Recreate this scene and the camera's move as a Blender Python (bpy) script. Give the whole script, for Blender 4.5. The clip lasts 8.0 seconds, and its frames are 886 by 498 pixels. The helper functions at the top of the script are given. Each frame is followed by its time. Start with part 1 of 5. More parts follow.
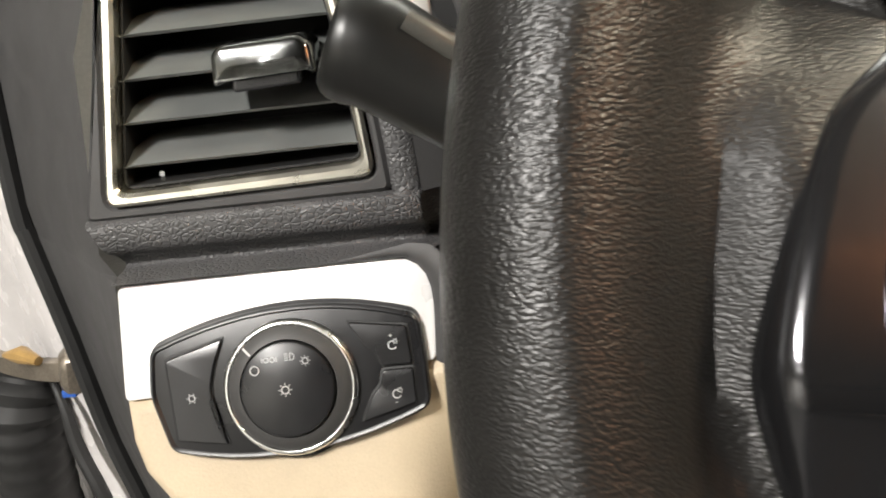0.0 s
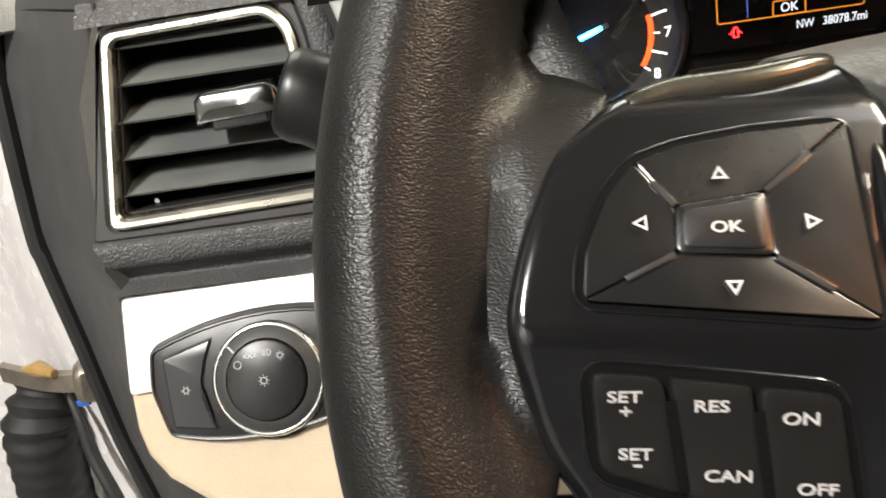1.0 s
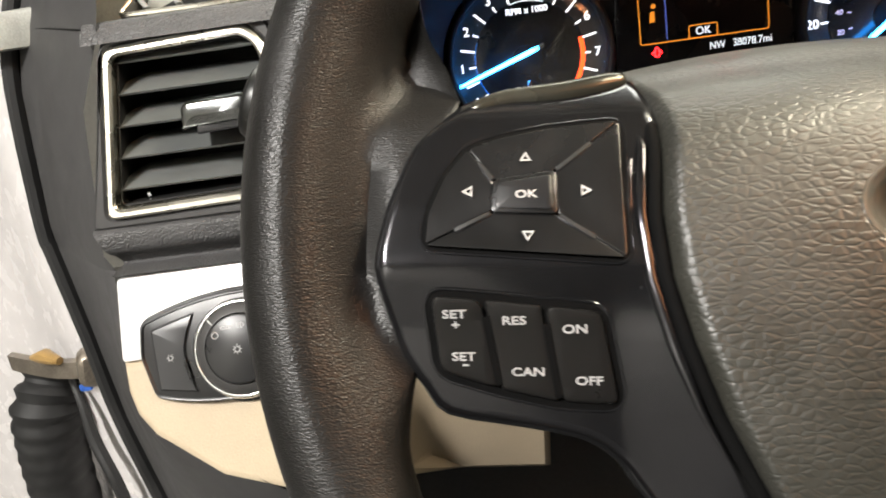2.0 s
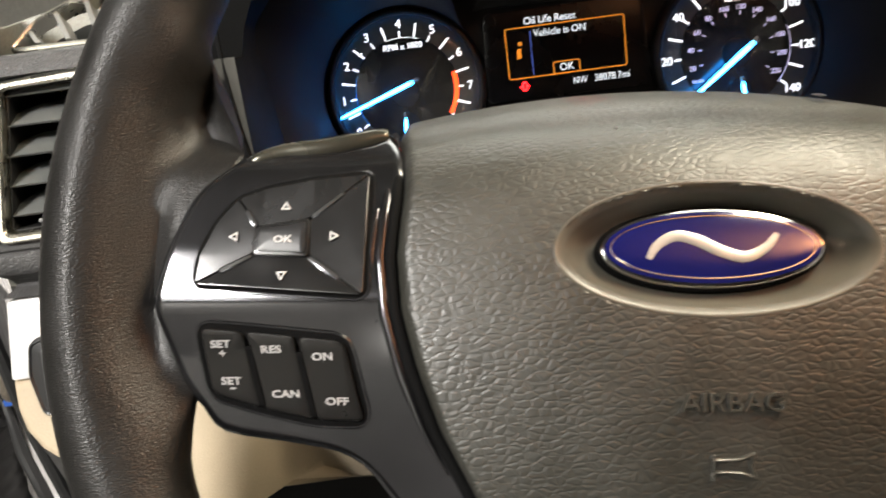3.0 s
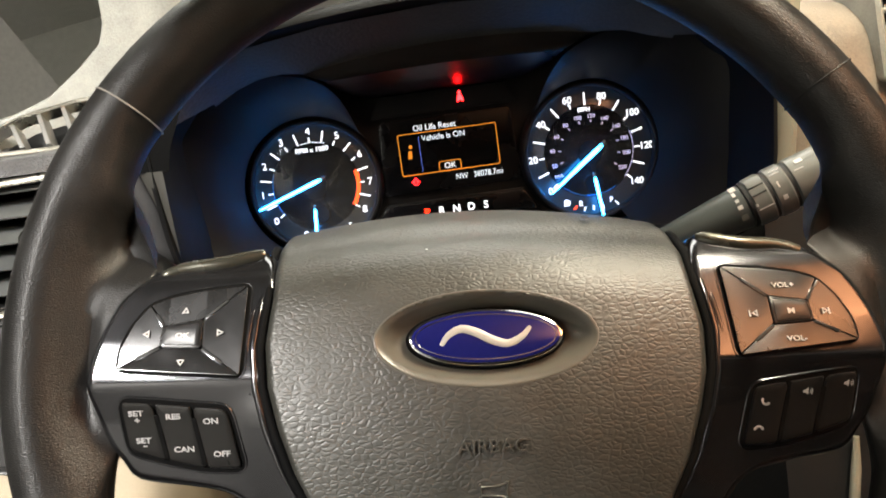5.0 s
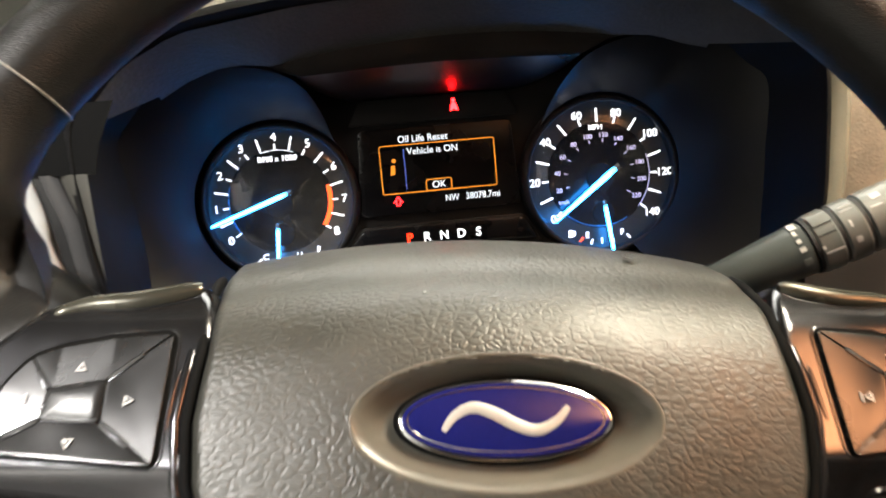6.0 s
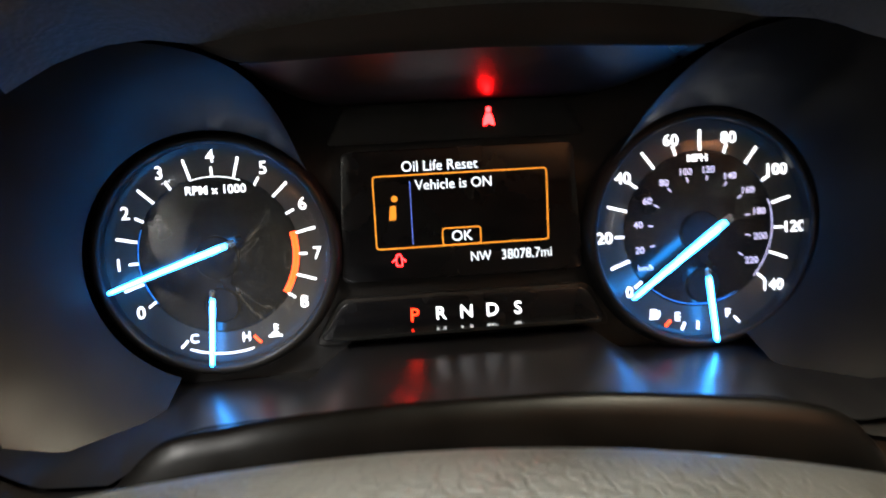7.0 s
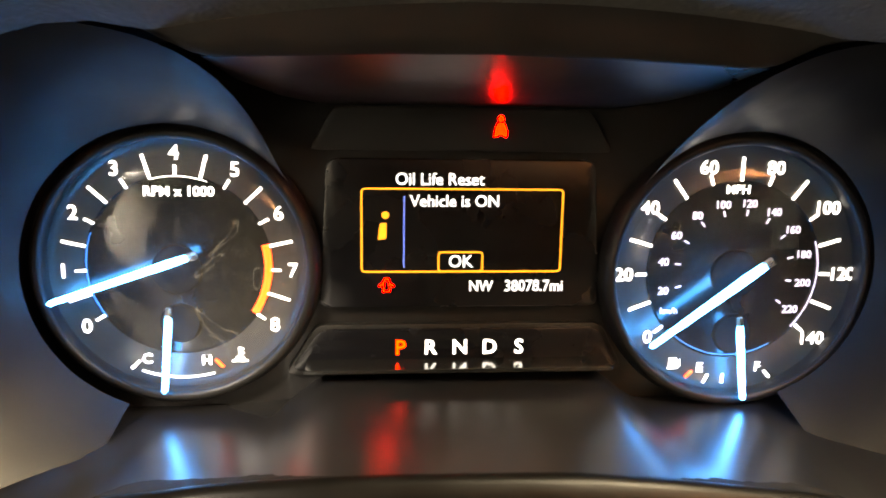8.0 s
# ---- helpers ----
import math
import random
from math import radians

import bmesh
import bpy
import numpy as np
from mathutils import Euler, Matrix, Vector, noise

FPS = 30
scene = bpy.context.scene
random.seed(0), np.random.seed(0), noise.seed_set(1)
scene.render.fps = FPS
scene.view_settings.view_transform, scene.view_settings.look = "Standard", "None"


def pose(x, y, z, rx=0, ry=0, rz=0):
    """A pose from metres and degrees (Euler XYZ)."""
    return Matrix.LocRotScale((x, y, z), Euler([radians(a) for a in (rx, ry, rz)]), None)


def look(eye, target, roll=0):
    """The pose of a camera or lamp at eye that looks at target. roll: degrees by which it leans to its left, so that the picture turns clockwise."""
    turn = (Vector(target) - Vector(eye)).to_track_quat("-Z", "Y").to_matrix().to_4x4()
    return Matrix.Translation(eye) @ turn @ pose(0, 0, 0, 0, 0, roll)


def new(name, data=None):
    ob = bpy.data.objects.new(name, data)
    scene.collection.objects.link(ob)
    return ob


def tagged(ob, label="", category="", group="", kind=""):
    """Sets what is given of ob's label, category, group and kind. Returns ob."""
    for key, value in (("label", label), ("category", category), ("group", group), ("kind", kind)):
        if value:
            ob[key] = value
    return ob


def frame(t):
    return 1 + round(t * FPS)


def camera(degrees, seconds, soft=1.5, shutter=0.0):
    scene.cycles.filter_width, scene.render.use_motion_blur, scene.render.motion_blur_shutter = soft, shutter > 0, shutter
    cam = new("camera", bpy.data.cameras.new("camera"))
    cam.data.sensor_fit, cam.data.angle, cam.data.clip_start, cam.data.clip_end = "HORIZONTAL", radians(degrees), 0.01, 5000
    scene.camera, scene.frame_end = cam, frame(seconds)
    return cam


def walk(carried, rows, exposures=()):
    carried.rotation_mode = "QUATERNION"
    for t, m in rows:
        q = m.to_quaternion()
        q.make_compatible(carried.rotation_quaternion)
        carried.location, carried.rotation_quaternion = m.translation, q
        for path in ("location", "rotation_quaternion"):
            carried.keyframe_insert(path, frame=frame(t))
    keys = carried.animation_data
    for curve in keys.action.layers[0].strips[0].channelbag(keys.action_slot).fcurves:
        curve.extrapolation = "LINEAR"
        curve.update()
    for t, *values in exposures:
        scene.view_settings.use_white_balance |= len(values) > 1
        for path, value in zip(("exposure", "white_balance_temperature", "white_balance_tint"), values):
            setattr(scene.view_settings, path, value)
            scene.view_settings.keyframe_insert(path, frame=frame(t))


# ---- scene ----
cam = camera(61.5, 8.0, soft=1.8, shutter=0.4)
PATH = [
    (0, (0.0097, 0.0244, 0.8621), (-0.0346, 0.9571, 0.5043), -6.71),
    (0.5, (0.0243, 0.0003, 0.8704), (-0.0175, 0.9334, 0.5132), -7.81),
    (0.8, (0.0336, -0.0135, 0.8754), (-0.0237, 0.9174, 0.5147), -8.66),
    (1, (0.0378, -0.0242, 0.8751), (-0.0168, 0.9144, 0.5345), -8.66),
    (1.2, (0.0435, -0.0353, 0.8749), (-0.0169, 0.9043, 0.5380), -8.89),
    (2.3, (0.0846, -0.0864, 0.8788), (0.0228, 0.8596, 0.5605), -8.05),
    (2.5, (0.0980, -0.0887, 0.8804), (0.0386, 0.8575, 0.5626), -7.87),
    (3, (0.1290, -0.1010, 0.8858), (0.0997, 0.8470, 0.5689), -7.81),
    (3.5, (0.1501, -0.1183, 0.8980), (0.1395, 0.8351, 0.5966), -8.61),
    (4, (0.1628, -0.1470, 0.9090), (0.1804, 0.8096, 0.6182), -8.74),
    (4.5, (0.1697, -0.1715, 0.9179), (0.1934, 0.7850, 0.6271), -8.26),
    (4.7, (0.1731, -0.1779, 0.9226), (0.2001, 0.7812, 0.6408), -7.96),
    (5.8, (0.1675, -0.1290, 0.9121), (0.2362, 0.8403, 0.6762), -5.74),
    (6, (0.1649, -0.0971, 0.9079), (0.2474, 0.8710, 0.6713), -4.63),
    (6.2, (0.1652, -0.0618, 0.9079), (0.2603, 0.9027, 0.6616), -3.91),
    (6.5, (0.1635, -0.0057, 0.9042), (0.2862, 0.9542, 0.6521), -2.90),
    (7, (0.1664, 0.0680, 0.9057), (0.2656, 1.0340, 0.6669), -2.38),
    (7.5, (0.1668, 0.1031, 0.9170), (0.2418, 1.0583, 0.6306), -0.04),
    (8, (0.1749, 0.1133, 0.9182), (0.2648, 1.0672, 0.6318), 1.52),
]
walk(cam, [(t, look(eye, target, roll)) for t, eye, target, roll in PATH], [(0, 0.0, 6500, 10), (2.5, 0.0, 6500, 10), (3.5, -0.12, 6500, 10), (4.7, -0.05, 6500, 10), (5.8, 0.32, 6500, 10), (6.5, 0.30, 6500, 10), (7.0, 0.34, 6450, 8), (7.5, 0.92, 7200, 10), (8, 1.46, 8400, 10)])

# ---------------------------------------------------------------- world and light
world = bpy.data.worlds.new("world")
scene.world = world
world.use_nodes = True
world.node_tree.nodes["Background"].inputs[0].default_value = (0.75, 0.8, 0.85, 1)
world.node_tree.nodes["Background"].inputs[1].default_value = 0.02


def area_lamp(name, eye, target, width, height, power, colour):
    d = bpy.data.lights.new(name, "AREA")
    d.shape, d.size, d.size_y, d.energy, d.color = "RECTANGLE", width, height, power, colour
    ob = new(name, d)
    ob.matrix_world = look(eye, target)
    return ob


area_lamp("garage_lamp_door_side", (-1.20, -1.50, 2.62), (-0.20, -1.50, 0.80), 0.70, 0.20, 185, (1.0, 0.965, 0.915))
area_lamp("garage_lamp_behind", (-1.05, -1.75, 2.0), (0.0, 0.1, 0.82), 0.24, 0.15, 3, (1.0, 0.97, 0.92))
# Added light on the unseen garage wall, for its reflection in the dials.
back = area_lamp("garage_wall_fill", (-2.6, -3.0, 2.6), (-3.4, -4.4, 1.0), 1.2, 0.2, 110, (1.0, 0.97, 0.92))
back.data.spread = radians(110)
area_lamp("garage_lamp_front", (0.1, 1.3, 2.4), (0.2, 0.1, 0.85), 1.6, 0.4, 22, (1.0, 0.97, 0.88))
# Unseen warm lamp, added to throw orange on the headliner for reflections.
warm = area_lamp("warm_headliner_fill", (1.22, -0.30, 0.92), (0.80, -0.30, 1.32), 0.2, 0.15, 44, (1.0, 0.42, 0.18))
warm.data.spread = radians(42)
area_lamp("dome_lamp_glow", (0.47, 0.09, 1.315), (0.20, 0.10, 0.83), 0.26, 0.14, 10.5, (1.0, 0.90, 0.68))

# ---------------------------------------------------------------- materials


def material(name, base, rough=0.5, metal=0.0, grain=0.0, scale=800.0, mottle=0.25, kind="noise", coat=0.0, spec=0.5, wear=0.08, stretch=(1, 1, 1), crease=0.0):
    """A surface with tone variation at two scales and fine relief; scale is in cells per metre."""
    m = bpy.data.materials.new(name)
    m.use_nodes = True
    nt = m.node_tree
    b = nt.nodes["Principled BSDF"]
    tc = nt.nodes.new("ShaderNodeTexCoord")
    big = nt.nodes.new("ShaderNodeTexNoise")
    big.inputs["Scale"].default_value, big.inputs["Detail"].default_value = 38.0, 5.0
    small = nt.nodes.new("ShaderNodeTexNoise")
    small.inputs["Scale"].default_value, small.inputs["Detail"].default_value = scale * 0.9, 3.0
    for n in (big, small):
        nt.links.new(tc.outputs["Object"], n.inputs["Vector"])
    mix = nt.nodes.new("ShaderNodeMath")
    mix.operation = "MULTIPLY_ADD"
    mix.inputs[1].default_value = 0.5
    nt.links.new(small.outputs["Fac"], mix.inputs[0])
    nt.links.new(big.outputs["Fac"], mix.inputs[2])
    ramp = nt.nodes.new("ShaderNodeValToRGB")
    e = ramp.color_ramp.elements
    e[0].position, e[1].position = 0.5, 1.0
    e[0].color = (*[c * (1 - mottle) for c in base], 1)
    e[1].color = (*[min(1, c * (1 + mottle)) for c in base], 1)
    nt.links.new(mix.outputs[0], ramp.inputs[0])
    nt.links.new(ramp.outputs[0], b.inputs["Base Color"])
    rr = nt.nodes.new("ShaderNodeMapRange")
    rr.inputs["From Min"].default_value, rr.inputs["From Max"].default_value = 0.3, 0.7
    rr.inputs["To Min"].default_value, rr.inputs["To Max"].default_value = max(0.02, rough - wear), min(1, rough + wear)
    nt.links.new(big.outputs["Fac"], rr.inputs["Value"])
    nt.links.new(rr.outputs[0], b.inputs["Roughness"])
    b.inputs["Metallic"].default_value = metal
    b.inputs["Specular IOR Level"].default_value = spec
    b.inputs["Coat Weight"].default_value = coat
    if grain:
        bump = nt.nodes.new("ShaderNodeBump")
        bump.inputs["Strength"].default_value = grain
        bump.inputs["Distance"].default_value = 0.0004
        if kind == "leather":
            warp = nt.nodes.new("ShaderNodeTexNoise")
            warp.inputs["Scale"].default_value = scale * 0.35
            nt.links.new(tc.outputs["Object"], warp.inputs["Vector"])
            add = nt.nodes.new("ShaderNodeVectorMath")
            add.operation = "MULTIPLY_ADD"
            add.inputs[1].default_value = ((0.7 if crease else 1.6) / scale,) * 3
            nt.links.new(warp.outputs["Color"], add.inputs[0])
            flat = nt.nodes.new("ShaderNodeMapping")
            flat.inputs["Scale"].default_value = stretch
            nt.links.new(tc.outputs["Object"], flat.inputs["Vector"])
            nt.links.new(flat.outputs[0], add.inputs[2])
            cell = nt.nodes.new("ShaderNodeTexVoronoi")
            cell.feature = "SMOOTH_F1"
            cell.inputs["Scale"].default_value = scale
            cell.inputs["Smoothness"].default_value = 0.6
            nt.links.new(add.outputs[0], cell.inputs["Vector"])
            inv = nt.nodes.new("ShaderNodeMath")
            inv.operation = "MULTIPLY_ADD"
            inv.inputs[1].default_value, inv.inputs[2].default_value = -1.0, 1.0
            nt.links.new(cell.outputs["Distance"], inv.inputs[0])
            nt.links.new(inv.outputs[0], bump.inputs["Height"])
            if crease:
                cell.feature = "DISTANCE_TO_EDGE"
                soft_edge = nt.nodes.new("ShaderNodeMapRange")
                soft_edge.interpolation_type = "SMOOTHSTEP"
                soft_edge.inputs["From Max"].default_value = crease
                nt.links.new(cell.outputs["Distance"], soft_edge.inputs["Value"])
                nt.links.new(soft_edge.outputs[0], bump.inputs["Height"])
        else:
            nt.links.new(small.outputs["Fac"], bump.inputs["Height"])
        nt.links.new(bump.outputs[0], b.inputs["Normal"])
    return m


def glow(name, colour, strength):
    m = bpy.data.materials.new(name)
    m.use_nodes = True
    b = m.node_tree.nodes["Principled BSDF"]
    b.inputs["Base Color"].default_value = (*[0.5 * c for c in colour], 1)
    b.inputs["Emission Color"].default_value = (*colour, 1)
    b.inputs["Emission Strength"].default_value = strength
    return m


def glass(name, tint=(1, 1, 1), rough=0.0):
    m = bpy.data.materials.new(name)
    m.use_nodes = True
    b = m.node_tree.nodes["Principled BSDF"]
    b.inputs["Base Color"].default_value = (*tint, 1)
    b.inputs["Transmission Weight"].default_value = 1.0
    b.inputs["Roughness"].default_value = rough
    b.inputs["IOR"].default_value = 1.45
    return m


RIM_LEATHER = material("rim_leather", (0.011, 0.0105, 0.0098), 0.40, spec=0.33, grain=0.38, scale=1900, kind="leather", mottle=0.2, stretch=(0.65, 1.2, 1))
PAD_VINYL = material("pad_vinyl", (0.028, 0.0275, 0.022), 0.48, spec=0.85, grain=0.28, scale=470, kind="leather", mottle=0.12, stretch=(0.7, 1.15, 0.9), crease=0.26)
PAD_SMOOTH = material("pad_vinyl_smooth", (0.056, 0.054, 0.046), 0.40, spec=0.58, mottle=0.1)
GLOSS_BLACK = material("smoked_gloss_black", (0.075, 0.075, 0.080), 0.17, metal=0.9, grain=0.01, scale=1500, coat=0.2, mottle=0.15, wear=0.04)
COLLAR_GREY = material("collar_grey", (0.045, 0.044, 0.043), 0.5, spec=0.4, grain=0.1, scale=1800, mottle=0.12)
BUTTON_BLACK = material("button_black", (0.012, 0.012, 0.013), 0.33, grain=0.06, scale=2500, mottle=0.2)
KEY_GREY = material("smoked_satin_key", (0.060, 0.060, 0.061), 0.23, metal=0.85, grain=0.03, scale=2500, mottle=0.12)
EMBLEM_SILVER = material("emblem_silver", (0.62, 0.62, 0.60), 0.35, metal=0.4, mottle=0.06)
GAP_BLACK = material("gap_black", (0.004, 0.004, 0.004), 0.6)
LEGEND_WHITE = material("legend_white", (0.46, 0.46, 0.46), 0.5, mottle=0.08)
CHROME = material("chrome", (0.85, 0.85, 0.85), 0.09, metal=1.0, mottle=0.05, wear=0.04)
BRIGHT_RING = material("bright_satin_chrome", (0.88, 0.88, 0.87), 0.24, metal=1.0, mottle=0.05)
SLIDER_CHROME = material("slider_chrome", (0.30, 0.31, 0.31), 0.16, metal=1.0, mottle=0.08)
SATIN_METAL = material("satin_champagne_metal", (0.78, 0.75, 0.66), 0.28, metal=1.0, mottle=0.06, grain=0.05, scale=2000)
SILVER_TRIM = material("silver_painted_trim", (0.80, 0.80, 0.80), 0.34, metal=0.25, mottle=0.04, grain=0.03, scale=2500)
STRIP_SILVER = material("dull_silver_strip", (0.42, 0.42, 0.41), 0.40, metal=0.25, mottle=0.08, grain=0.05, scale=2500)
BEIGE = material("beige_plastic", (0.50, 0.41, 0.29), 0.52, grain=0.3, scale=900, kind="leather", mottle=0.08)
DASH_GREY = material("dash_grey_vinyl", (0.066, 0.065, 0.066), 0.48, grain=0.8, scale=480, kind="leather", mottle=0.2, stretch=(0.8, 1.0, 1.0), crease=0.24)
DASH_SMOOTH = material("dash_grey_plastic", (0.050, 0.049, 0.049), 0.5, spec=0.35, grain=0.12, scale=1800, mottle=0.15)
FIN_GREY = material("fin_grey", (0.20, 0.20, 0.19), 0.45, grain=0.1, scale=1800, mottle=0.15)
SLAT_GREY = material("slat_grey", (0.105, 0.110, 0.107), 0.34, grain=0.1, scale=1800, mottle=0.15)
BINNACLE_BLACK = material("binnacle_black", (0.008, 0.0078, 0.0080), 0.55, spec=0.07, grain=0.3, scale=900, mottle=0.2)
CAVITY_BLACK = material("cluster_black", (0.009, 0.0085, 0.0085), 0.42, spec=0.2, grain=0.15, scale=2200, mottle=0.2)
TRAY_BLACK = material("cluster_tray", (0.006, 0.0056, 0.006), 0.31, spec=0.7, mottle=0.08, wear=0.01)
DIAL_BLACK = material("dial_black", (0.004, 0.004, 0.004), 0.22, spec=0.35, mottle=0.2)
DIAL_RING = material("dial_outer_ring", (0.025, 0.023, 0.019), 0.4, spec=0.7, mottle=0.25)
SHELF_BLACK = material("glossy_shelf", (0.006, 0.006, 0.006), 0.14, spec=0.8, mottle=0.1, wear=0.02)
LENS_BLACK = material("display_black", (0.003, 0.003, 0.004), 0.26, spec=0.3, mottle=0.2)
# Badge surround: the cover's vinyl made paler for light on its lower lip.
LIT_VINYL = material("lit_smooth_vinyl", (0.105, 0.099, 0.083), 0.34, grain=0.04, scale=2500, mottle=0.1)
LIP_BROWN = material("brown_black_lip", (0.0025, 0.0022, 0.002), 0.36, spec=0.1, mottle=0.2)
HOOD_GREY = material("hood_grey", (0.055, 0.053, 0.051), 0.55, spec=0.3, grain=0.6, scale=420, kind="leather", mottle=0.2)
STALK_BLACK = material("stalk_black", (0.008, 0.0082, 0.0078), 0.36, spec=0.4, grain=0.03, scale=1800, mottle=0.15)
# Paler grey paints overhead light onto the wiper stalk's outer parts.
STALK_LIT_GREY = material("stalk_lit_grey", (0.115, 0.12, 0.113), 0.34, grain=0.15, scale=1800, mottle=0.15)
RAIL_OLIVE = material("olive_black_rail", (0.07, 0.068, 0.054), 0.27, metal=0.6, mottle=0.15)
CHEEK_GREY = material("olive_grey_plastic", (0.055, 0.053, 0.046), 0.45, grain=0.15, scale=1500, mottle=0.15)
CEILING_BLACK = material("cluster_ceiling", (0.008, 0.008, 0.008), 0.34, spec=0.7, grain=0.0, scale=2200, mottle=0.2)
SEAM_LIT = material("lit_seam", (0.22, 0.21, 0.19), 0.45, mottle=0.2)
PALE_STRIP = material("pale_olive_strip", (0.34, 0.33, 0.26), 0.4, grain=0.1, scale=1500, mottle=0.12)
# Darker grey puts shade into the colour of the wiper stalk's root.
STALK_SHADE_GREY = material("stalk_shade_grey", (0.055, 0.064, 0.063), 0.36, grain=0.1, scale=1800, mottle=0.15)
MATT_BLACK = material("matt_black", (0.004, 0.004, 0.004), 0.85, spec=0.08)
GREASE = material("grease", (0.35, 0.22, 0.08), 0.3, mottle=0.3)
EMBLEM_BLUE = material("emblem_blue", (0.010, 0.012, 0.115), 0.12, coat=0.6, mottle=0.08, wear=0.03)
RUBBER = material("black_rubber", (0.014, 0.014, 0.014), 0.6, grain=0.2, scale=900)
WHITE_PAINT = material("white_car_paint", (0.74, 0.71, 0.70), 0.25, coat=0.5, mottle=0.06)
GREASY_METAL = material("greasy_metal", (0.30, 0.26, 0.21), 0.38, metal=0.7, mottle=0.4, grain=0.3, scale=500)
TAN_DASH = material("tan_dash_vinyl", (0.22, 0.185, 0.145), 0.55, grain=0.6, scale=600, kind="leather")
PALE_DASH = material("pale_grey_dash_edge", (0.33, 0.33, 0.295), 0.42, grain=0.4, scale=700, kind="leather")
HEADLINER = material("headliner_fabric", (0.10, 0.094, 0.085), 0.9, grain=0.5, scale=700)
SWITCH_GREY = material("satin_switch_black", (0.012, 0.0115, 0.011), 0.32, grain=0.06, scale=2500, mottle=0.15, spec=0.28)
SEAT_CLOTH = material("seat_cloth", (0.016, 0.0155, 0.015), 0.85, grain=0.6, scale=500)
CARPET = material("black_carpet", (0.02, 0.02, 0.02), 0.95, grain=0.8, scale=300)
CONCRETE = material("concrete", (0.22, 0.215, 0.205), 0.8, grain=0.5, scale=90, mottle=0.2)
GARAGE_PAINT = material("garage_wall_paint", (0.55, 0.54, 0.50), 0.75, grain=0.2, scale=200, mottle=0.1)
BLUE_PLASTIC = material("blue_plastic_clip", (0.03, 0.12, 0.5), 0.4)


def smeared_lens(name):
    """Clear lens with a thin film of dust, whose gloss is broken by wiping smears."""
    m = bpy.data.materials.new(name)
    m.use_nodes = True
    nt = m.node_tree
    nt.nodes.remove(nt.nodes["Principled BSDF"])
    out = nt.nodes["Material Output"]
    clear, gloss, mixed = nt.nodes.new("ShaderNodeBsdfTransparent"), nt.nodes.new("ShaderNodeBsdfGlossy"), nt.nodes.new("ShaderNodeMixShader")
    fres, tc, noise, ramp = nt.nodes.new("ShaderNodeFresnel"), nt.nodes.new("ShaderNodeTexCoord"), nt.nodes.new("ShaderNodeTexNoise"), nt.nodes.new("ShaderNodeMapRange")
    fres.inputs["IOR"].default_value = 1.53
    noise.inputs["Scale"].default_value, noise.inputs["Detail"].default_value, noise.inputs["Distortion"].default_value = 90.0, 6.0, 2.5
    ramp.inputs["From Min"].default_value, ramp.inputs["From Max"].default_value = 0.42, 0.62
    ramp.inputs["To Min"].default_value, ramp.inputs["To Max"].default_value = 0.04, 0.15
    nt.links.new(tc.outputs["Object"], noise.inputs["Vector"])
    nt.links.new(noise.outputs["Fac"], ramp.inputs["Value"])
    nt.links.new(ramp.outputs[0], gloss.inputs["Roughness"])
    nt.links.new(fres.outputs[0], mixed.inputs[0])
    nt.links.new(clear.outputs[0], mixed.inputs[1])
    nt.links.new(gloss.outputs[0], mixed.inputs[2])
    dust, film, amount = nt.nodes.new("ShaderNodeBsdfDiffuse"), nt.nodes.new("ShaderNodeMixShader"), nt.nodes.new("ShaderNodeMapRange")
    dust.inputs["Color"].default_value = (0.8, 0.74, 0.64, 1)
    amount.inputs["From Min"].default_value, amount.inputs["From Max"].default_value = 0.40, 0.75
    amount.inputs["To Min"].default_value, amount.inputs["To Max"].default_value = 0.014, 0.030
    streak, line = nt.nodes.new("ShaderNodeTexNoise"), nt.nodes.new("ShaderNodeMath")
    streak.inputs["Scale"].default_value, streak.inputs["Detail"].default_value, streak.inputs["Distortion"].default_value = 26.0, 2.0, 1.6
    nt.links.new(tc.outputs["Object"], streak.inputs["Vector"])
    line.operation = "COMPARE"
    line.inputs[1].default_value, line.inputs[2].default_value = 0.56, 0.006
    nt.links.new(streak.outputs["Fac"], line.inputs[0])
    scratch = nt.nodes.new("ShaderNodeMath")
    scratch.operation = "MULTIPLY_ADD"
    scratch.inputs[1].default_value = 0.07
    nt.links.new(line.outputs[0], scratch.inputs[0])
    nt.links.new(noise.outputs["Fac"], amount.inputs["Value"])
    nt.links.new(amount.outputs[0], scratch.inputs[2])
    nt.links.new(scratch.outputs[0], film.inputs[0])
    nt.links.new(mixed.outputs[0], film.inputs[1])
    nt.links.new(dust.outputs[0], film.inputs[2])
    nt.links.new(film.outputs[0], out.inputs["Surface"])
    return m


DIAL_LENS = smeared_lens("dial_lens")
WINDOW_GLASS = glass("window_glass", (0.9, 0.95, 0.92))
DIAL_WHITE = glow("backlit_white", (0.95, 0.97, 1.0), 2.3)
DIAL_LILAC = glow("backlit_lilac", (0.80, 0.72, 1.0), 0.9)
NEEDLE_BLUE = glow("needle_blue", (0.02, 0.30, 1.0), 33.0)
NEEDLE_CORE = glow("needle_core", (0.55, 0.88, 1.0), 4.0)
RING_BLUE = glow("ring_blue", (0.06, 0.40, 1.0), 0.35)
GLOW_RED = glow("backlit_red", (1.0, 0.0036, 0.0042), 60.0)
GLOW_ORANGE = glow("redline_orange", (1.0, 0.06, 0.012), 4.5)
GEAR_RED = glow("gear_red", (1.0, 0.014, 0.003), 11.0)
GLOW_YELLOW = glow("redline_yellow", (1.0, 0.13, 0.01), 1.7)
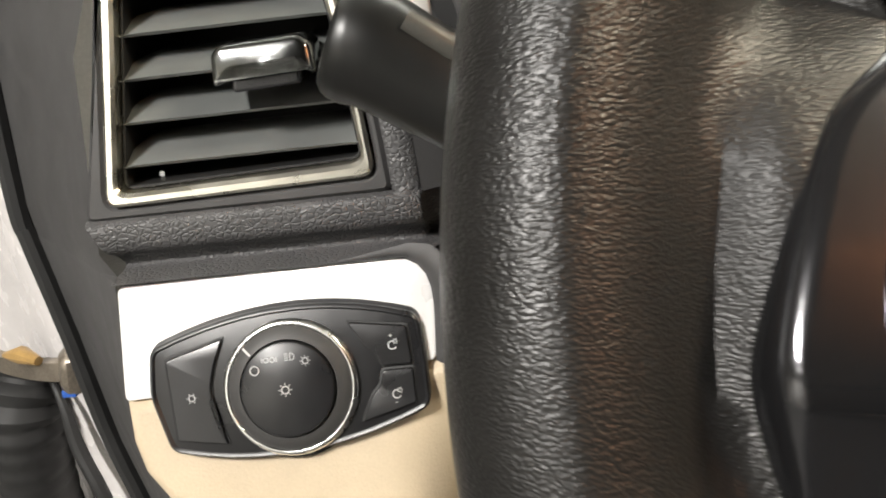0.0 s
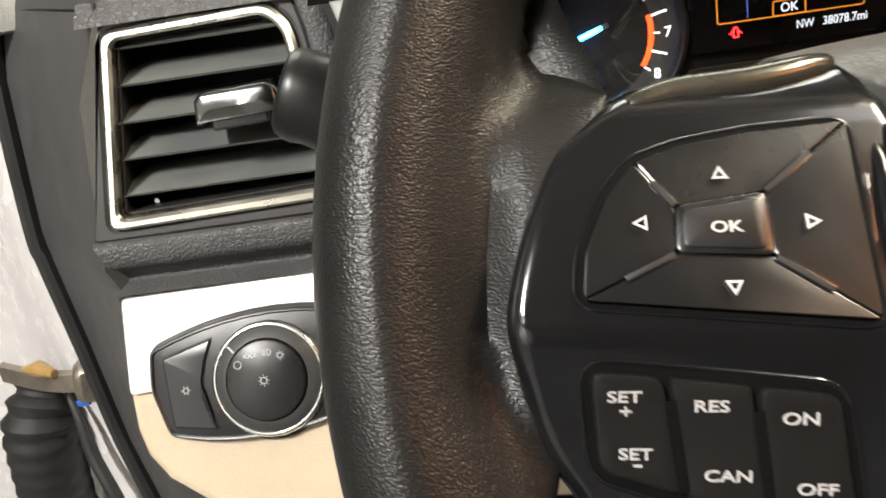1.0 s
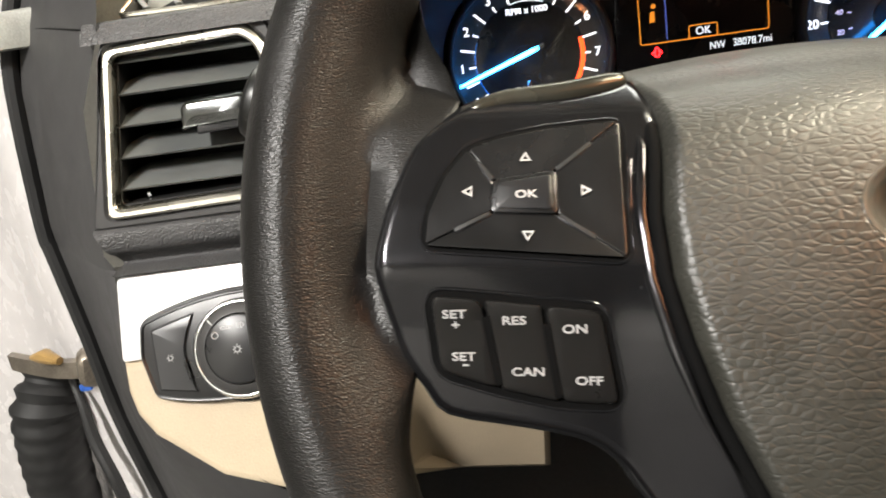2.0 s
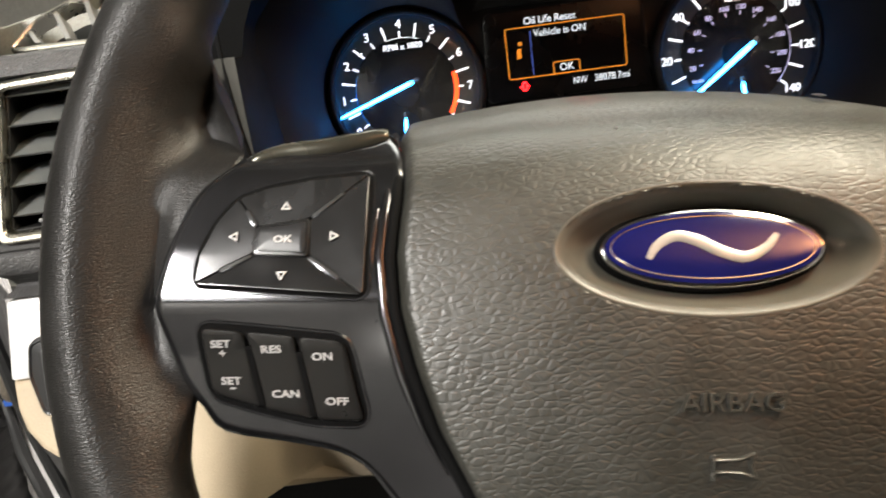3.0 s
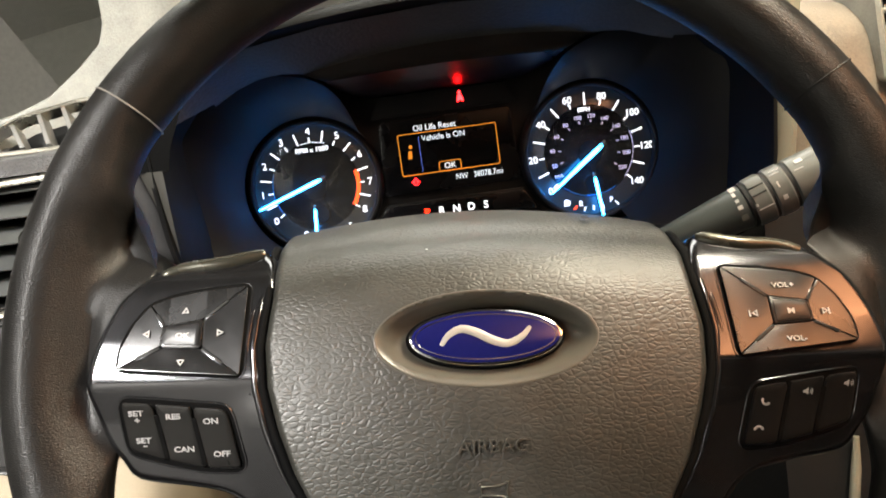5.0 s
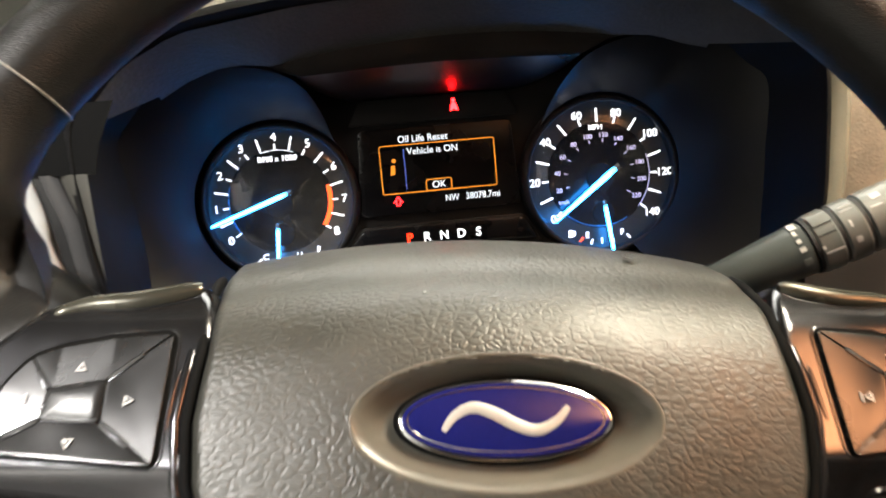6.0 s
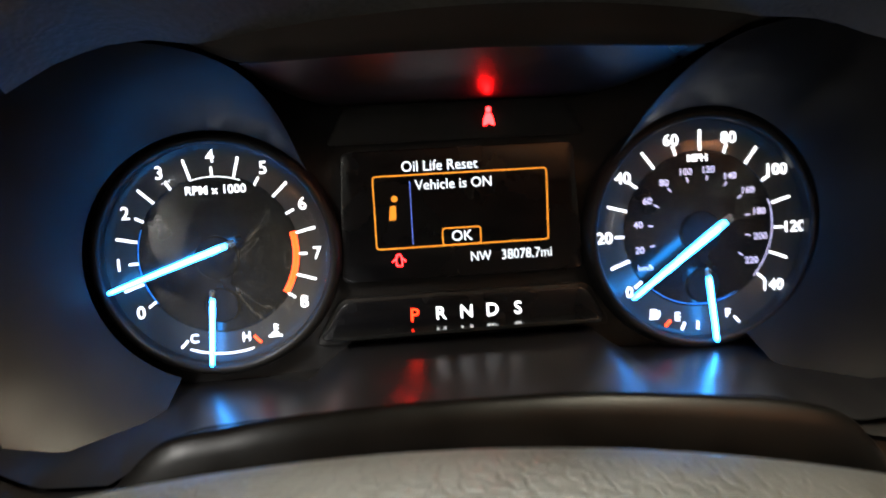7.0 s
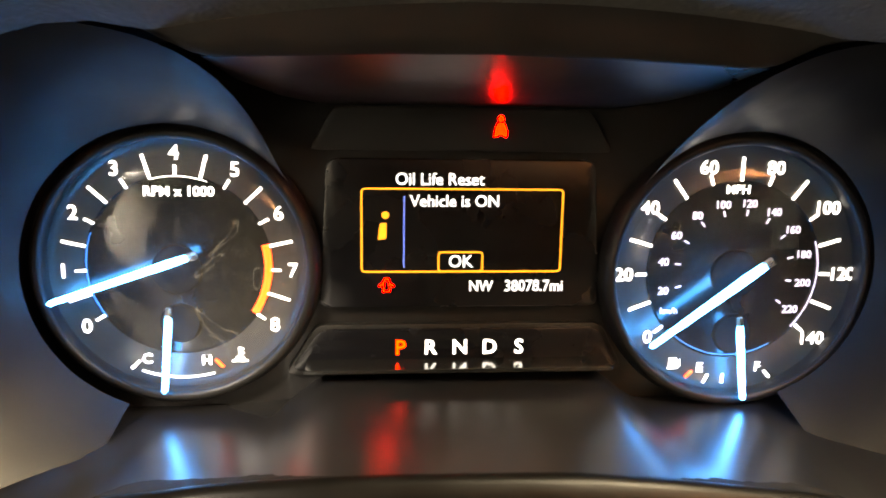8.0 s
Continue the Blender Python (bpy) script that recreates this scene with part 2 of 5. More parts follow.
GLOW_AMBER = glow("display_amber", (1.0, 0.34, 0.03), 0.85)
GLOW_SCREEN = glow("display_white", (0.85, 0.92, 1.0), 1.3)
GLOW_LINE = glow("display_blue_line", (0.15, 0.25, 1.0), 0.9)
LAMP_WHITE = glow("lamp_lens", (1.0, 0.97, 0.9), 3.0)

# ---------------------------------------------------------------- building helpers


def link(name, me, mat, parent=None, m=None, label="", smooth=True, angle=35):
    me.materials.clear()
    me.materials.append(mat)
    if smooth:
        me.shade_smooth()
        me.set_sharp_from_angle(angle=radians(angle))
    ob = new(name, me)
    ob.parent = parent
    if m is not None:
        ob.matrix_basis = m
    if label:
        ob["label"] = label
    return ob


def part(name, bm, mat, parent, label="", m=None, smooth=True, angle=35):
    me = bpy.data.meshes.new(name)
    bmesh.ops.recalc_face_normals(bm, faces=bm.faces)
    bm.to_mesh(me)
    bm.free()
    return link(name, me, mat, parent, m, label, smooth, angle)


def thing(name, m=None, label="", category="", kind="", group=""):
    ob = new(name)
    ob.empty_display_size = 0.02
    if m is not None:
        ob.matrix_basis = m
    return tagged(ob, label, category, group, kind)


def box_bm(size, bevel=0.002, segments=2, m=None):
    bm = bmesh.new()
    bmesh.ops.create_cube(bm, size=1, matrix=Matrix.Diagonal((*size, 1)))
    if bevel:
        bmesh.ops.bevel(bm, geom=bm.edges[:], offset=bevel, segments=segments, affect="EDGES", profile=0.6)
    if m is not None:
        bmesh.ops.transform(bm, matrix=m, verts=bm.verts)
    return bm


def rounded(points, radius, steps=4):
    """A closed outline with its corners rounded."""
    out, n = [], len(points)
    for i in range(n):
        a, p, b = (Vector(points[(i + k) % n]) for k in (-1, 0, 1))
        r = min(radius, (a - p).length * 0.45, (b - p).length * 0.45)
        s, e = p + (a - p).normalized() * r, p + (b - p).normalized() * r
        for k in range(steps + 1):
            t = k / steps
            out.append(tuple((1 - t) ** 2 * s + 2 * t * (1 - t) * p + t * t * e))
    return out


def smooth_line(points, steps=6, closed=False):
    """A Catmull-Rom line through the points."""
    n, out = len(points), []
    for i in range(n if closed else n - 1):
        if closed:
            q = [Vector(points[(i + k) % n]) for k in (-1, 0, 1, 2)]
        else:
            q = [Vector(points[min(max(i + k, 0), n - 1)]) for k in (-1, 0, 1, 2)]
        for k in range(steps):
            t = k / steps
            out.append(tuple(0.5 * (2 * q[1] + (q[2] - q[0]) * t + (2 * q[0] - 5 * q[1] + 4 * q[2] - q[3]) * t * t + (3 * q[1] - q[0] - 3 * q[2] + q[3]) * t ** 3)))
    if not closed:
        out.append(tuple(points[-1]))
    return out


def inward(points, d):
    """The closed outline moved inwards by d."""
    n = len(points)
    area = sum(points[i][0] * points[(i + 1) % n][1] - points[(i + 1) % n][0] * points[i][1] for i in range(n))
    s = 1 if area > 0 else -1
    out = []
    for i in range(n):
        a, p, b = (Vector(points[(i + k) % n]) for k in (-1, 0, 1))
        t1, t2 = p - a, b - p
        if t1.length < 1e-9:
            t1 = t2
        if t2.length < 1e-9:
            t2 = t1
        t1, t2 = t1.normalized(), t2.normalized()
        n1, n2 = Vector((-t1.y, t1.x)) * s, Vector((-t2.y, t2.x)) * s
        k = n1 + n2
        k = k / max(k.length_squared / 2, 0.6)
        out.append(tuple(p + k * d))
    return out


def plate(outline, low, high, edge=0.001, shape=None, cut=0.0):
    """A plate with a rounded upper edge over an outline, from low to high; shape(u, v) lifts it, cut is the step of its mesh."""
    bm = bmesh.new()
    rings = []
    for inset, z in ((0, low), (0, high - edge), (edge * 0.3, high - edge * 0.3), (edge, high)) + (((edge + 0.0008, high),) if cut and edge > 0.002 else ()):
        rings.append([bm.verts.new((x, y, z)) for x, y in (inward(outline, inset) if inset else outline)])
    n = len(outline)
    for r0, r1 in zip(rings, rings[1:]):
        for i in range(n):
            bm.faces.new((r0[i], r0[(i + 1) % n], r1[(i + 1) % n], r1[i]))
    face = [bm.faces.new(rings[-1])]
    bm.faces.new(rings[0][::-1])
    if cut:
        xs, ys = [p[0] for p in outline], [p[1] for p in outline]
        for lo, hi, no in ((min(xs), max(xs), (1, 0, 0)), (min(ys), max(ys), (0, 1, 0))):
            k = lo + cut
            while k < hi:
                near = [f for f in face if min(v.co[no[1]] for v in f.verts) < k < max(v.co[no[1]] for v in f.verts)]
                far = [f for f in face if f not in set(near)]
                out = bmesh.ops.bisect_plane(bm, geom=near + list({e for f in near for e in f.edges}) + list({v for f in near for v in f.verts}), plane_co=(k * no[0], k * no[1], 0), plane_no=no)
                face = far + [g for g in out["geom"] if isinstance(g, bmesh.types.BMFace)]
                k += cut
    if shape:
        for v in bm.verts:
            v.co.z += shape(v.co.x, v.co.y)
    bmesh.ops.triangulate(bm, faces=[f for f in bm.faces if len(f.verts) > 4])
    return bm


def frame_bm(outer, inner, low, high, edge=0.0006):
    """A frame between two outlines of the same number of points."""
    bm = bmesh.new()
    n = len(outer)
    rings = [(outer, low), (outer, high - edge), (inward(outer, edge), high), (inward(inner, -edge), high), (inner, high - edge), (inner, low)]
    rs = [[bm.verts.new((x, y, z)) for x, y in o] for o, z in rings]
    for k in range(len(rs)):
        a, b = rs[k], rs[(k + 1) % len(rs)]
        for i in range(n):
            bm.faces.new((a[i], a[(i + 1) % n], b[(i + 1) % n], b[i]))
    return bm


def ellipse(rx, ry, n=64, cx=0.0, cy=0.0, a0=0.0, a1=360.0):
    full = abs(a1 - a0) >= 360
    return [(cx + rx * math.cos(radians(a0 + (a1 - a0) * i / (n if full else n - 1))), cy + ry * math.sin(radians(a0 + (a1 - a0) * i / (n if full else n - 1)))) for i in range(n)]


def arc_band(r0, r1, a0, a1, z0, z1, n=24):
    """A band between two radii over an angle, a0 and a1 in degrees from the x axis."""
    outline = ellipse(r1, r1, n, 0, 0, a0, a1) + ellipse(r0, r0, n, 0, 0, a1, a0)
    bm = bmesh.new()
    lo, hi = ([bm.verts.new((x, y, z)) for x, y in outline] for z in (z0, z1))
    k = len(outline)
    for i in range(k):
        bm.faces.new((lo[i], lo[(i + 1) % k], hi[(i + 1) % k], hi[i]))
    for i in range(n - 1):
        bm.faces.new((hi[i], hi[i + 1], hi[k - 2 - i], hi[k - 1 - i]))
    return bm


def lathe(profile, n=64, closed=False):
    """A round solid about z from rows of (radius, height)."""
    bm = bmesh.new()
    rings = []
    for r, z in profile:
        if r < 1e-7:
            rings.append([bm.verts.new((0, 0, z))])
        else:
            rings.append([bm.verts.new((r * math.cos(math.tau * i / n), r * math.sin(math.tau * i / n), z)) for i in range(n)])
    pairs = list(zip(rings, rings[1:])) + ([(rings[-1], rings[0])] if closed else [])
    for a, b in pairs:
        for i in range(n):
            j = (i + 1) % n
            f = [a[i % len(a)], a[j % len(a)], b[j % len(b)], b[i % len(b)]]
            f = list(dict.fromkeys(f))
            if len(f) > 2:
                bm.faces.new(f)
    return bm


def tube(points, radii, n=12, caps=True):
    """A tube along 3D points with a radius at each."""
    bm = bmesh.new()
    pts = [Vector(p) for p in points]
    rings, side = [], Vector((0.3, 0.2, 1)).normalized()
    for i, p in enumerate(pts):
        t = (pts[min(i + 1, len(pts) - 1)] - pts[max(i - 1, 0)]).normalized()
        a = (side - t * side.dot(t)).normalized()
        side = a
        b = t.cross(a)
        r = radii[i] if isinstance(radii, (list, tuple)) else radii
        rings.append([bm.verts.new(p + (a * math.cos(math.tau * k / n) + b * math.sin(math.tau * k / n)) * r) for k in range(n)])
    for r0, r1 in zip(rings, rings[1:]):
        for k in range(n):
            bm.faces.new((r0[k], r0[(k + 1) % n], r1[(k + 1) % n], r1[k]))
    if caps:
        bm.faces.new(rings[0][::-1])
        bm.faces.new(rings[-1])
    return bm


def loft(lines, closed=False, caps=False):
    """A skin over lines of equally many points."""
    bm = bmesh.new()
    rows = [[bm.verts.new(p) for p in line] for line in lines]
    n = len(rows[0])
    for a, b in zip(rows, rows[1:]):
        for i in range(n if closed else n - 1):
            j = (i + 1) % n
            bm.faces.new((a[i], a[j], b[j], b[i]))
    if caps:
        bm.faces.new(rows[0][::-1])
        bm.faces.new(rows[-1])
    return bm


WORDS = {}


def word_mesh(text, size, thick=0.0002, fat=0.0):
    key = (text, size, thick, fat)
    if key not in WORDS:
        c = bpy.data.curves.new("lettering", "FONT")
        c.body, c.size, c.align_x, c.align_y, c.extrude, c.resolution_u, c.offset = text, size, "CENTER", "CENTER", thick, 3, fat
        ob = bpy.data.objects.new("lettering", c)
        scene.collection.objects.link(ob)
        WORDS[key] = bpy.data.meshes.new_from_object(ob.evaluated_get(bpy.context.evaluated_depsgraph_get()))
        weld = bmesh.new()
        weld.from_mesh(WORDS[key])
        bmesh.ops.remove_doubles(weld, verts=weld.verts, dist=1e-6)
        weld.to_mesh(WORDS[key])
        weld.free()
        bpy.data.objects.remove(ob)
    return WORDS[key]


def word(text, size, mat, parent, m, name="lettering", thick=0.0002, fat=0.0, label="", stretch=1.0):
    me = word_mesh(text, size, thick, fat).copy()
    ob = link(name, me, mat, parent, m @ Matrix.Diagonal((stretch, 1, 1, 1)), label, smooth=False)
    return ob


def interp(x, table):
    xs = [p[0] for p in table]
    return float(np.interp(x, xs, [p[1] for p in table]))

# ---------------------------------------------------------------- garage and cabin shell
def room_slab(name, size, at, mat, label, category):
    ob = part(name, box_bm(size, 0.0), mat, None, m=pose(*at))
    return tagged(ob, label, category, kind="structure")


room_slab("garage_floor", (9, 9, 0.1), (0, 0, -0.55), CONCRETE, "grey concrete garage floor under the car", "floor")
room_slab("garage_ceiling", (9, 9, 0.1), (0, 0, 2.85), GARAGE_PAINT, "pale painted garage ceiling over the car", "ceiling")
room_slab("wall_front", (9, 0.1, 3.4), (0, 4.45, 1.15), GARAGE_PAINT, "pale painted garage wall before the car", "wall")
room_slab("wall_back", (9, 0.1, 3.4), (0, -4.45, 1.15), GARAGE_PAINT, "pale painted garage wall behind the car", "wall")
room_slab("wall_left", (0.1, 8.8, 3.4), (-4.45, 0, 1.15), GARAGE_PAINT, "pale painted garage wall by the open door", "wall")
room_slab("wall_right", (0.1, 8.8, 3.4), (4.45, 0, 1.15), GARAGE_PAINT, "pale painted garage wall on the passenger side", "wall")
room_slab("cabin_floor", (1.7, 2.6, 0.05), (0.5, -0.35, 0.1), CARPET, "black carpeted cabin floor", "floor")
room_slab("cabin_roof", (1.43, 1.9, 0.05), (0.485, -0.75, 1.35), HEADLINER, "beige fabric headliner over the seats", "ceiling")
room_slab("cabin_rear", (1.5, 0.06, 1.2), (0.45, -1.65, 0.75), SEAT_CLOTH, "dark rear cabin panel", "wall")
room_slab("cabin_side", (0.05, 2.0, 0.75), (1.28, -0.7, 0.5), SEAT_CLOTH, "dark grey passenger door lining", "wall")
room_slab("firewall", (1.5, 0.04, 0.75), (0.5, 0.62, 0.48), CARPET, "black firewall insulation under the dashboard", "wall")


def seat(x):
    s = thing("car_seat", pose(x, -0.62, 0.12), "dark grey cloth car seat on the cabin floor", "car seat", group="front seats")
    part("cushion", box_bm((0.5, 0.52, 0.2), 0.05, 3, pose(0, 0, 0.22)), SEAT_CLOTH, s)
    part("backrest", box_bm((0.5, 0.16, 0.68), 0.06, 3, pose(0, -0.36, 0.62, -14)), SEAT_CLOTH, s)
    part("headrest", box_bm((0.26, 0.1, 0.18), 0.04, 3, pose(0, -0.48, 1.02, -10)), SEAT_CLOTH, s)
    part("seat_base", box_bm((0.42, 0.46, 0.12), 0.01, 2, pose(0, 0, 0.066)), RUBBER, s)


seat(0.2)
seat(0.85)
dome = thing("dome_lamp", pose(0.47, 0.09, 1.325), "white dome lamp set in the headliner", "lamp")
part("lens", box_bm((0.28, 0.16, 0.008), 0.003), LAMP_WHITE, dome, m=pose(0, 0, -0.004))
windscreen = part("windscreen", loft([[(-0.3, 0.95, 0.93), (1.2, 0.95, 0.93)], [(-0.22, 0.22, 1.36), (1.12, 0.22, 1.36)]]), WINDOW_GLASS, None)
windscreen.visible_shadow = False
tagged(windscreen, "clear sloping windscreen glass over the dashboard", "windscreen", kind="structure")

# ---------------------------------------------------------------- steering wheel
WHEEL = Matrix.Translation((0.1961, 0.0846, 0.8168)) @ Matrix.Rotation(radians(63), 4, "X") @ Matrix.Rotation(radians(-6), 4, "Z")
wheel = thing("steering_wheel", WHEEL, "black leather steering wheel with glossy spokes and grey airbag cover", "steering wheel")
RIM_V, RIM_W, RIM_R = 0.004, -0.0193, 0.1775
# inner radius of the rim over the angle from the wheel's right, left half; the right half is its mirror
INNER = [(90, 0.1632), (150, 0.1628), (156, 0.160), (161, 0.152), (165, 0.142), (168, 0.1375), (172, 0.138), (178, 0.139), (188, 0.143), (194, 0.149),
         (199, 0.156), (203, 0.161), (207, 0.1630), (225, 0.1632), (270, 0.1632)]
FATNESS = [(90, 0.0160), (150, 0.0165), (158, 0.0145), (164, 0.0110), (190, 0.0095), (200, 0.0130), (210, 0.0160), (270, 0.0160)]


def soft(x, r=0.0012):
    """max(0, x) with a rounded knee."""
    return 0.5 * (x + math.sqrt(x * x + r * r))


def ease(x):
    x = min(1.0, max(0.0, x))
    return x * x * (3 - 2 * x)


def spoke_w(u, v):
    """The face of the side spokes: a crease across it, a top that rolls away and a neck that rises to the cover."""
    u = abs(u)
    lean = -0.03 - 0.07 * min(1.0, max(0.0, (0.002 - v) / 0.03))
    neck = 0.20 * soft(0.0955 + 0.12 * (v + 0.045) - u, 0.003) * ease((-0.016 - v) / 0.016)
    return -0.0026 + lean * (u - 0.094) - 0.26 * soft(v + 0.0138) - 0.36 * soft(-0.0138 - v) - 0.55 * soft(v - 0.0262, 0.003) + neck


def rim_bm():
    bm, rows, n = bmesh.new(), [], 48
    for i in range(240):
        a = 1.5 * i
        mirrored = a if 90 <= a <= 270 else (180 - a) % 360
        r_in, b = interp(mirrored, INNER), interp(mirrored, FATNESS)
        r_mid, row = RIM_R, []
        for k in range(n):
            p = math.tau * k / n
            c, s = math.cos(p), math.sin(p)
            r = r_mid + (0.0148 * c if c > 0 else (r_mid - r_in) * c)
            lift = 0.0165 if c > 0 else b + (0.0165 - b) * max(0.0, 1 + (r - r_mid) / 0.014)
            valley = 0.0066 * math.exp(-((r - 0.1595) / 0.0052) ** 2) * max(0.0, min(1.0, (0.1600 - r_in) / 0.018)) if s > 0 else 0.0
            x, y, z = r * math.cos(radians(a)), RIM_V + r * math.sin(radians(a)), lift * math.copysign(abs(s) ** 0.9, s) + RIM_W - valley
            if s > 0 and c < 0 and r_in < 0.1600:
                g = max(0.0, min(1.0, (0.1620 - r) / 0.009)) * min(1.0, (0.1600 - r_in) / 0.010)
                z -= g * g * (3 - 2 * g) * max(0.0, z - spoke_w(x, y) + 0.0014)
            row.append(bm.verts.new((x, y, z)))
        rows.append(row)
    for i in range(240):
        p, q = rows[i], rows[(i + 1) % 240]
        for k in range(n):
            bm.faces.new((p[k], p[(k + 1) % n], q[(k + 1) % n], q[k]))
    return bm


part("rim", rim_bm(), RIM_LEATHER, wheel, "grained black leather", angle=60)


def seam_bm(a):
    n, pts = 36, []
    for k in range(n):
        p = math.tau * k / n
        c, s = math.cos(p), math.sin(p)
        r = RIM_R + 0.0150 * c
        pts.append((r * math.cos(radians(a)), RIM_V + r * math.sin(radians(a)), 0.0167 * math.copysign(abs(s) ** 0.9, s) + RIM_W))
    return tube(pts + pts[:1], 0.00042, 6, caps=False)


# The left seam is painted paler for the light it catches.
for a in (146.5, 33.5):
    part("seam", seam_bm(a), SEAM_LIT if a > 90 else RUBBER, wheel, "pressed seam round the leather")


SPOKE = [(-0.0885, 0.0378), (-0.0952, 0.036), (-0.1089, 0.033), (-0.1215, 0.0335), (-0.1310, 0.0335), (-0.1398, 0.0258), (-0.1464, 0.0190), (-0.1512, 0.0075), (-0.1543, -0.0035), (-0.1556, -0.0130), (-0.1532, -0.0242), (-0.1498, -0.0350),
         (-0.1446, -0.0430), (-0.1385, -0.0500), (-0.1196, -0.0531), (-0.1048, -0.0561), (-0.0966, -0.0613), (-0.091, -0.0685), (-0.080, -0.084), (-0.070, -0.098), (-0.060, -0.114),
         (-0.046, -0.108), (-0.058, -0.082), (-0.070, -0.056), (-0.0795, -0.030), (-0.0835, -0.0158), (-0.0840, 0.0004), (-0.0835, 0.0214)]
PAD_TL, PAD_TR, PAD_BR, PAD_BL = (-0.1322, 0.0166), (-0.0943, 0.0230), (-0.0950, -0.0128), (-0.1427, -0.0085)
PAD_LEFT, PAD_TOP = [(-0.1420, -0.0004), (-0.1378, 0.0096)], [(-0.1240, 0.0195), (-0.1110, 0.0217)]
OK_TL, OK_TR, OK_BR, OK_BL = (-0.1258, 0.0076), (-0.1108, 0.0097), (-0.1107, -0.0015), (-0.1263, -0.0006)


def flip(points, side):
    return points if side < 0 else [(-x, y) for x, y in points][::-1]


def on_spoke(u, v, lift=0.0):
    """A pose on the spoke's face."""
    e = 0.001
    du, dv = (spoke_w(u + e, v) - spoke_w(u - e, v)) / (2 * e), (spoke_w(u, v + e) - spoke_w(u, v - e)) / (2 * e)
    z = Vector((-du, -dv, 1)).normalized()
    x = Vector((1, 0, du)).normalized()
    y = z.cross(x)
    m = Matrix((x, y, z)).transposed().to_4x4()
    m.translation = (u, v, spoke_w(u, v) + lift)
    return m


def key_w(way):
    """The slope of one direction key, which rises from the pad's outline to the centre button."""
    def shape(u, v):
        du, dv = abs(u) - 0.1182, v - 0.0032
        q = {"up": (dv - 0.0048) / 0.0125, "down": (-dv - 0.0048) / 0.0125, "left": (du - 0.0078) / 0.0135, "right": (-du - 0.0078) / 0.0135}[way]
        return spoke_w(u, v) + 0.0006 + 0.0001 * (1 - q)
    return shape


def triangle_ring(size, turn):
    pts = [(size * math.cos(radians(turn + k * 120)), size * math.sin(radians(turn + k * 120))) for k in range(3)]
    return frame_bm(pts, inward(pts, size * 0.28), 0, 0.0003, 0.0)


def wheel_spoke(side):
    s = part("spoke", plate(flip(smooth_line(SPOKE, 3, True), side), -0.022, 0, 0.0026, spoke_w, 0.0016), GLOSS_BLACK, wheel, "smoked glossy black spoke", m=pose(-0.0015 if side > 0 else 0, 0, 0), angle=70)
    well = rounded([PAD_TL, *PAD_TOP, PAD_TR, PAD_BR, PAD_BL, *PAD_LEFT], 0.0030, 5)
    part("button_well", plate(flip(inward(well, -0.0011), side), -0.003, 0.0003, 0.0002, spoke_w, 0.006), MATT_BLACK, s)
    part("well_lip", frame_lip(flip(inward(well, -0.0010), side), flip(inward(well, -0.0017), side)), GLOSS_BLACK, s)
    keys = [("up", [PAD_TL, *PAD_TOP, PAD_TR, OK_TR, OK_TL]), ("right", [PAD_TR, PAD_BR, OK_BR, OK_TR]), ("down", [PAD_BR, PAD_BL, OK_BL, OK_BR]), ("left", [PAD_BL, *PAD_LEFT, PAD_TL, OK_TL, OK_BL])]
    for way, outline in keys:
        part("direction_button", plate(flip(rounded(inward(outline, 0.00016), 0.0012, 3), side), -0.002, 0.0012, 0.0003, key_w(way)), KEY_GREY, s, angle=20)
    for a, b, way in ((PAD_TL, OK_TL, "up"), (PAD_TR, OK_TR, "up"), (PAD_BL, OK_BL, "down"), (PAD_BR, OK_BR, "down")):
        p, q = Vector(a).lerp(Vector(b), 0.45), Vector(a).lerp(Vector(b), 0.97)
        t = (q - p).normalized()
        nrm = Vector((-t.y, t.x))
        slot = lambda w: flip([tuple(p - nrm * w), tuple(q - nrm * w), tuple(q + nrm * w), tuple(p + nrm * w)], side)
        part("divider", plate(slot(0.00085), -0.002, 0.00145, 0.0002, key_w(way)), GLOSS_BLACK, s)
        part("divider_slot", plate(slot(0.00050), -0.002, 0.00155, 0.0001, key_w(way)), GAP_BLACK, s)
    part("centre_rim", plate(flip(rounded(inward([OK_TL, OK_TR, OK_BR, OK_BL], -0.0002), 0.0014, 4), side), -0.002, 0.0026, 0.0005, spoke_w, 0.006), KEY_GREY, s)
    part("centre_button", plate(flip(rounded(inward([OK_TL, OK_TR, OK_BR, OK_BL], 0.0009), 0.0012, 4), side), -0.002, 0.0029, 0.0004, spoke_w, 0.006), BUTTON_BLACK, s)
    low = [(-0.1422, -0.0200), (-0.1290, -0.0212), (-0.1146, -0.0228), (-0.1006, -0.0244), (-0.0958, -0.0474), (-0.1104, -0.0469), (-0.1250, -0.0437), (-0.1402, -0.0391)]
    block = rounded(low, 0.0042, 5)
    part("button_well", plate(flip(inward(block, -0.0012), side), -0.003, 0.0003, 0.0002, spoke_w, 0.006), MATT_BLACK, s)
    part("well_lip", frame_lip(flip(inward(block, -0.0011), side), flip(inward(block, -0.0019), side)), GLOSS_BLACK, s)
    for k in range(3):
        q = [low[k], low[k + 1], low[6 - k], low[7 - k]]
        part("switch_button", plate(flip(rounded(inward(q, 0.00045), 0.0009 if k == 1 else 0.0026, 5), side), -0.002, 0.0019, 0.0009, spoke_w, 0.004), SWITCH_GREY, s)
    for k in (1, 2):
        p, q = Vector(low[k]).lerp(Vector(low[7 - k]), 0.20), Vector(low[k]).lerp(Vector(low[7 - k]), 0.94)
        nrm = Vector((0.0009, 0.00018))
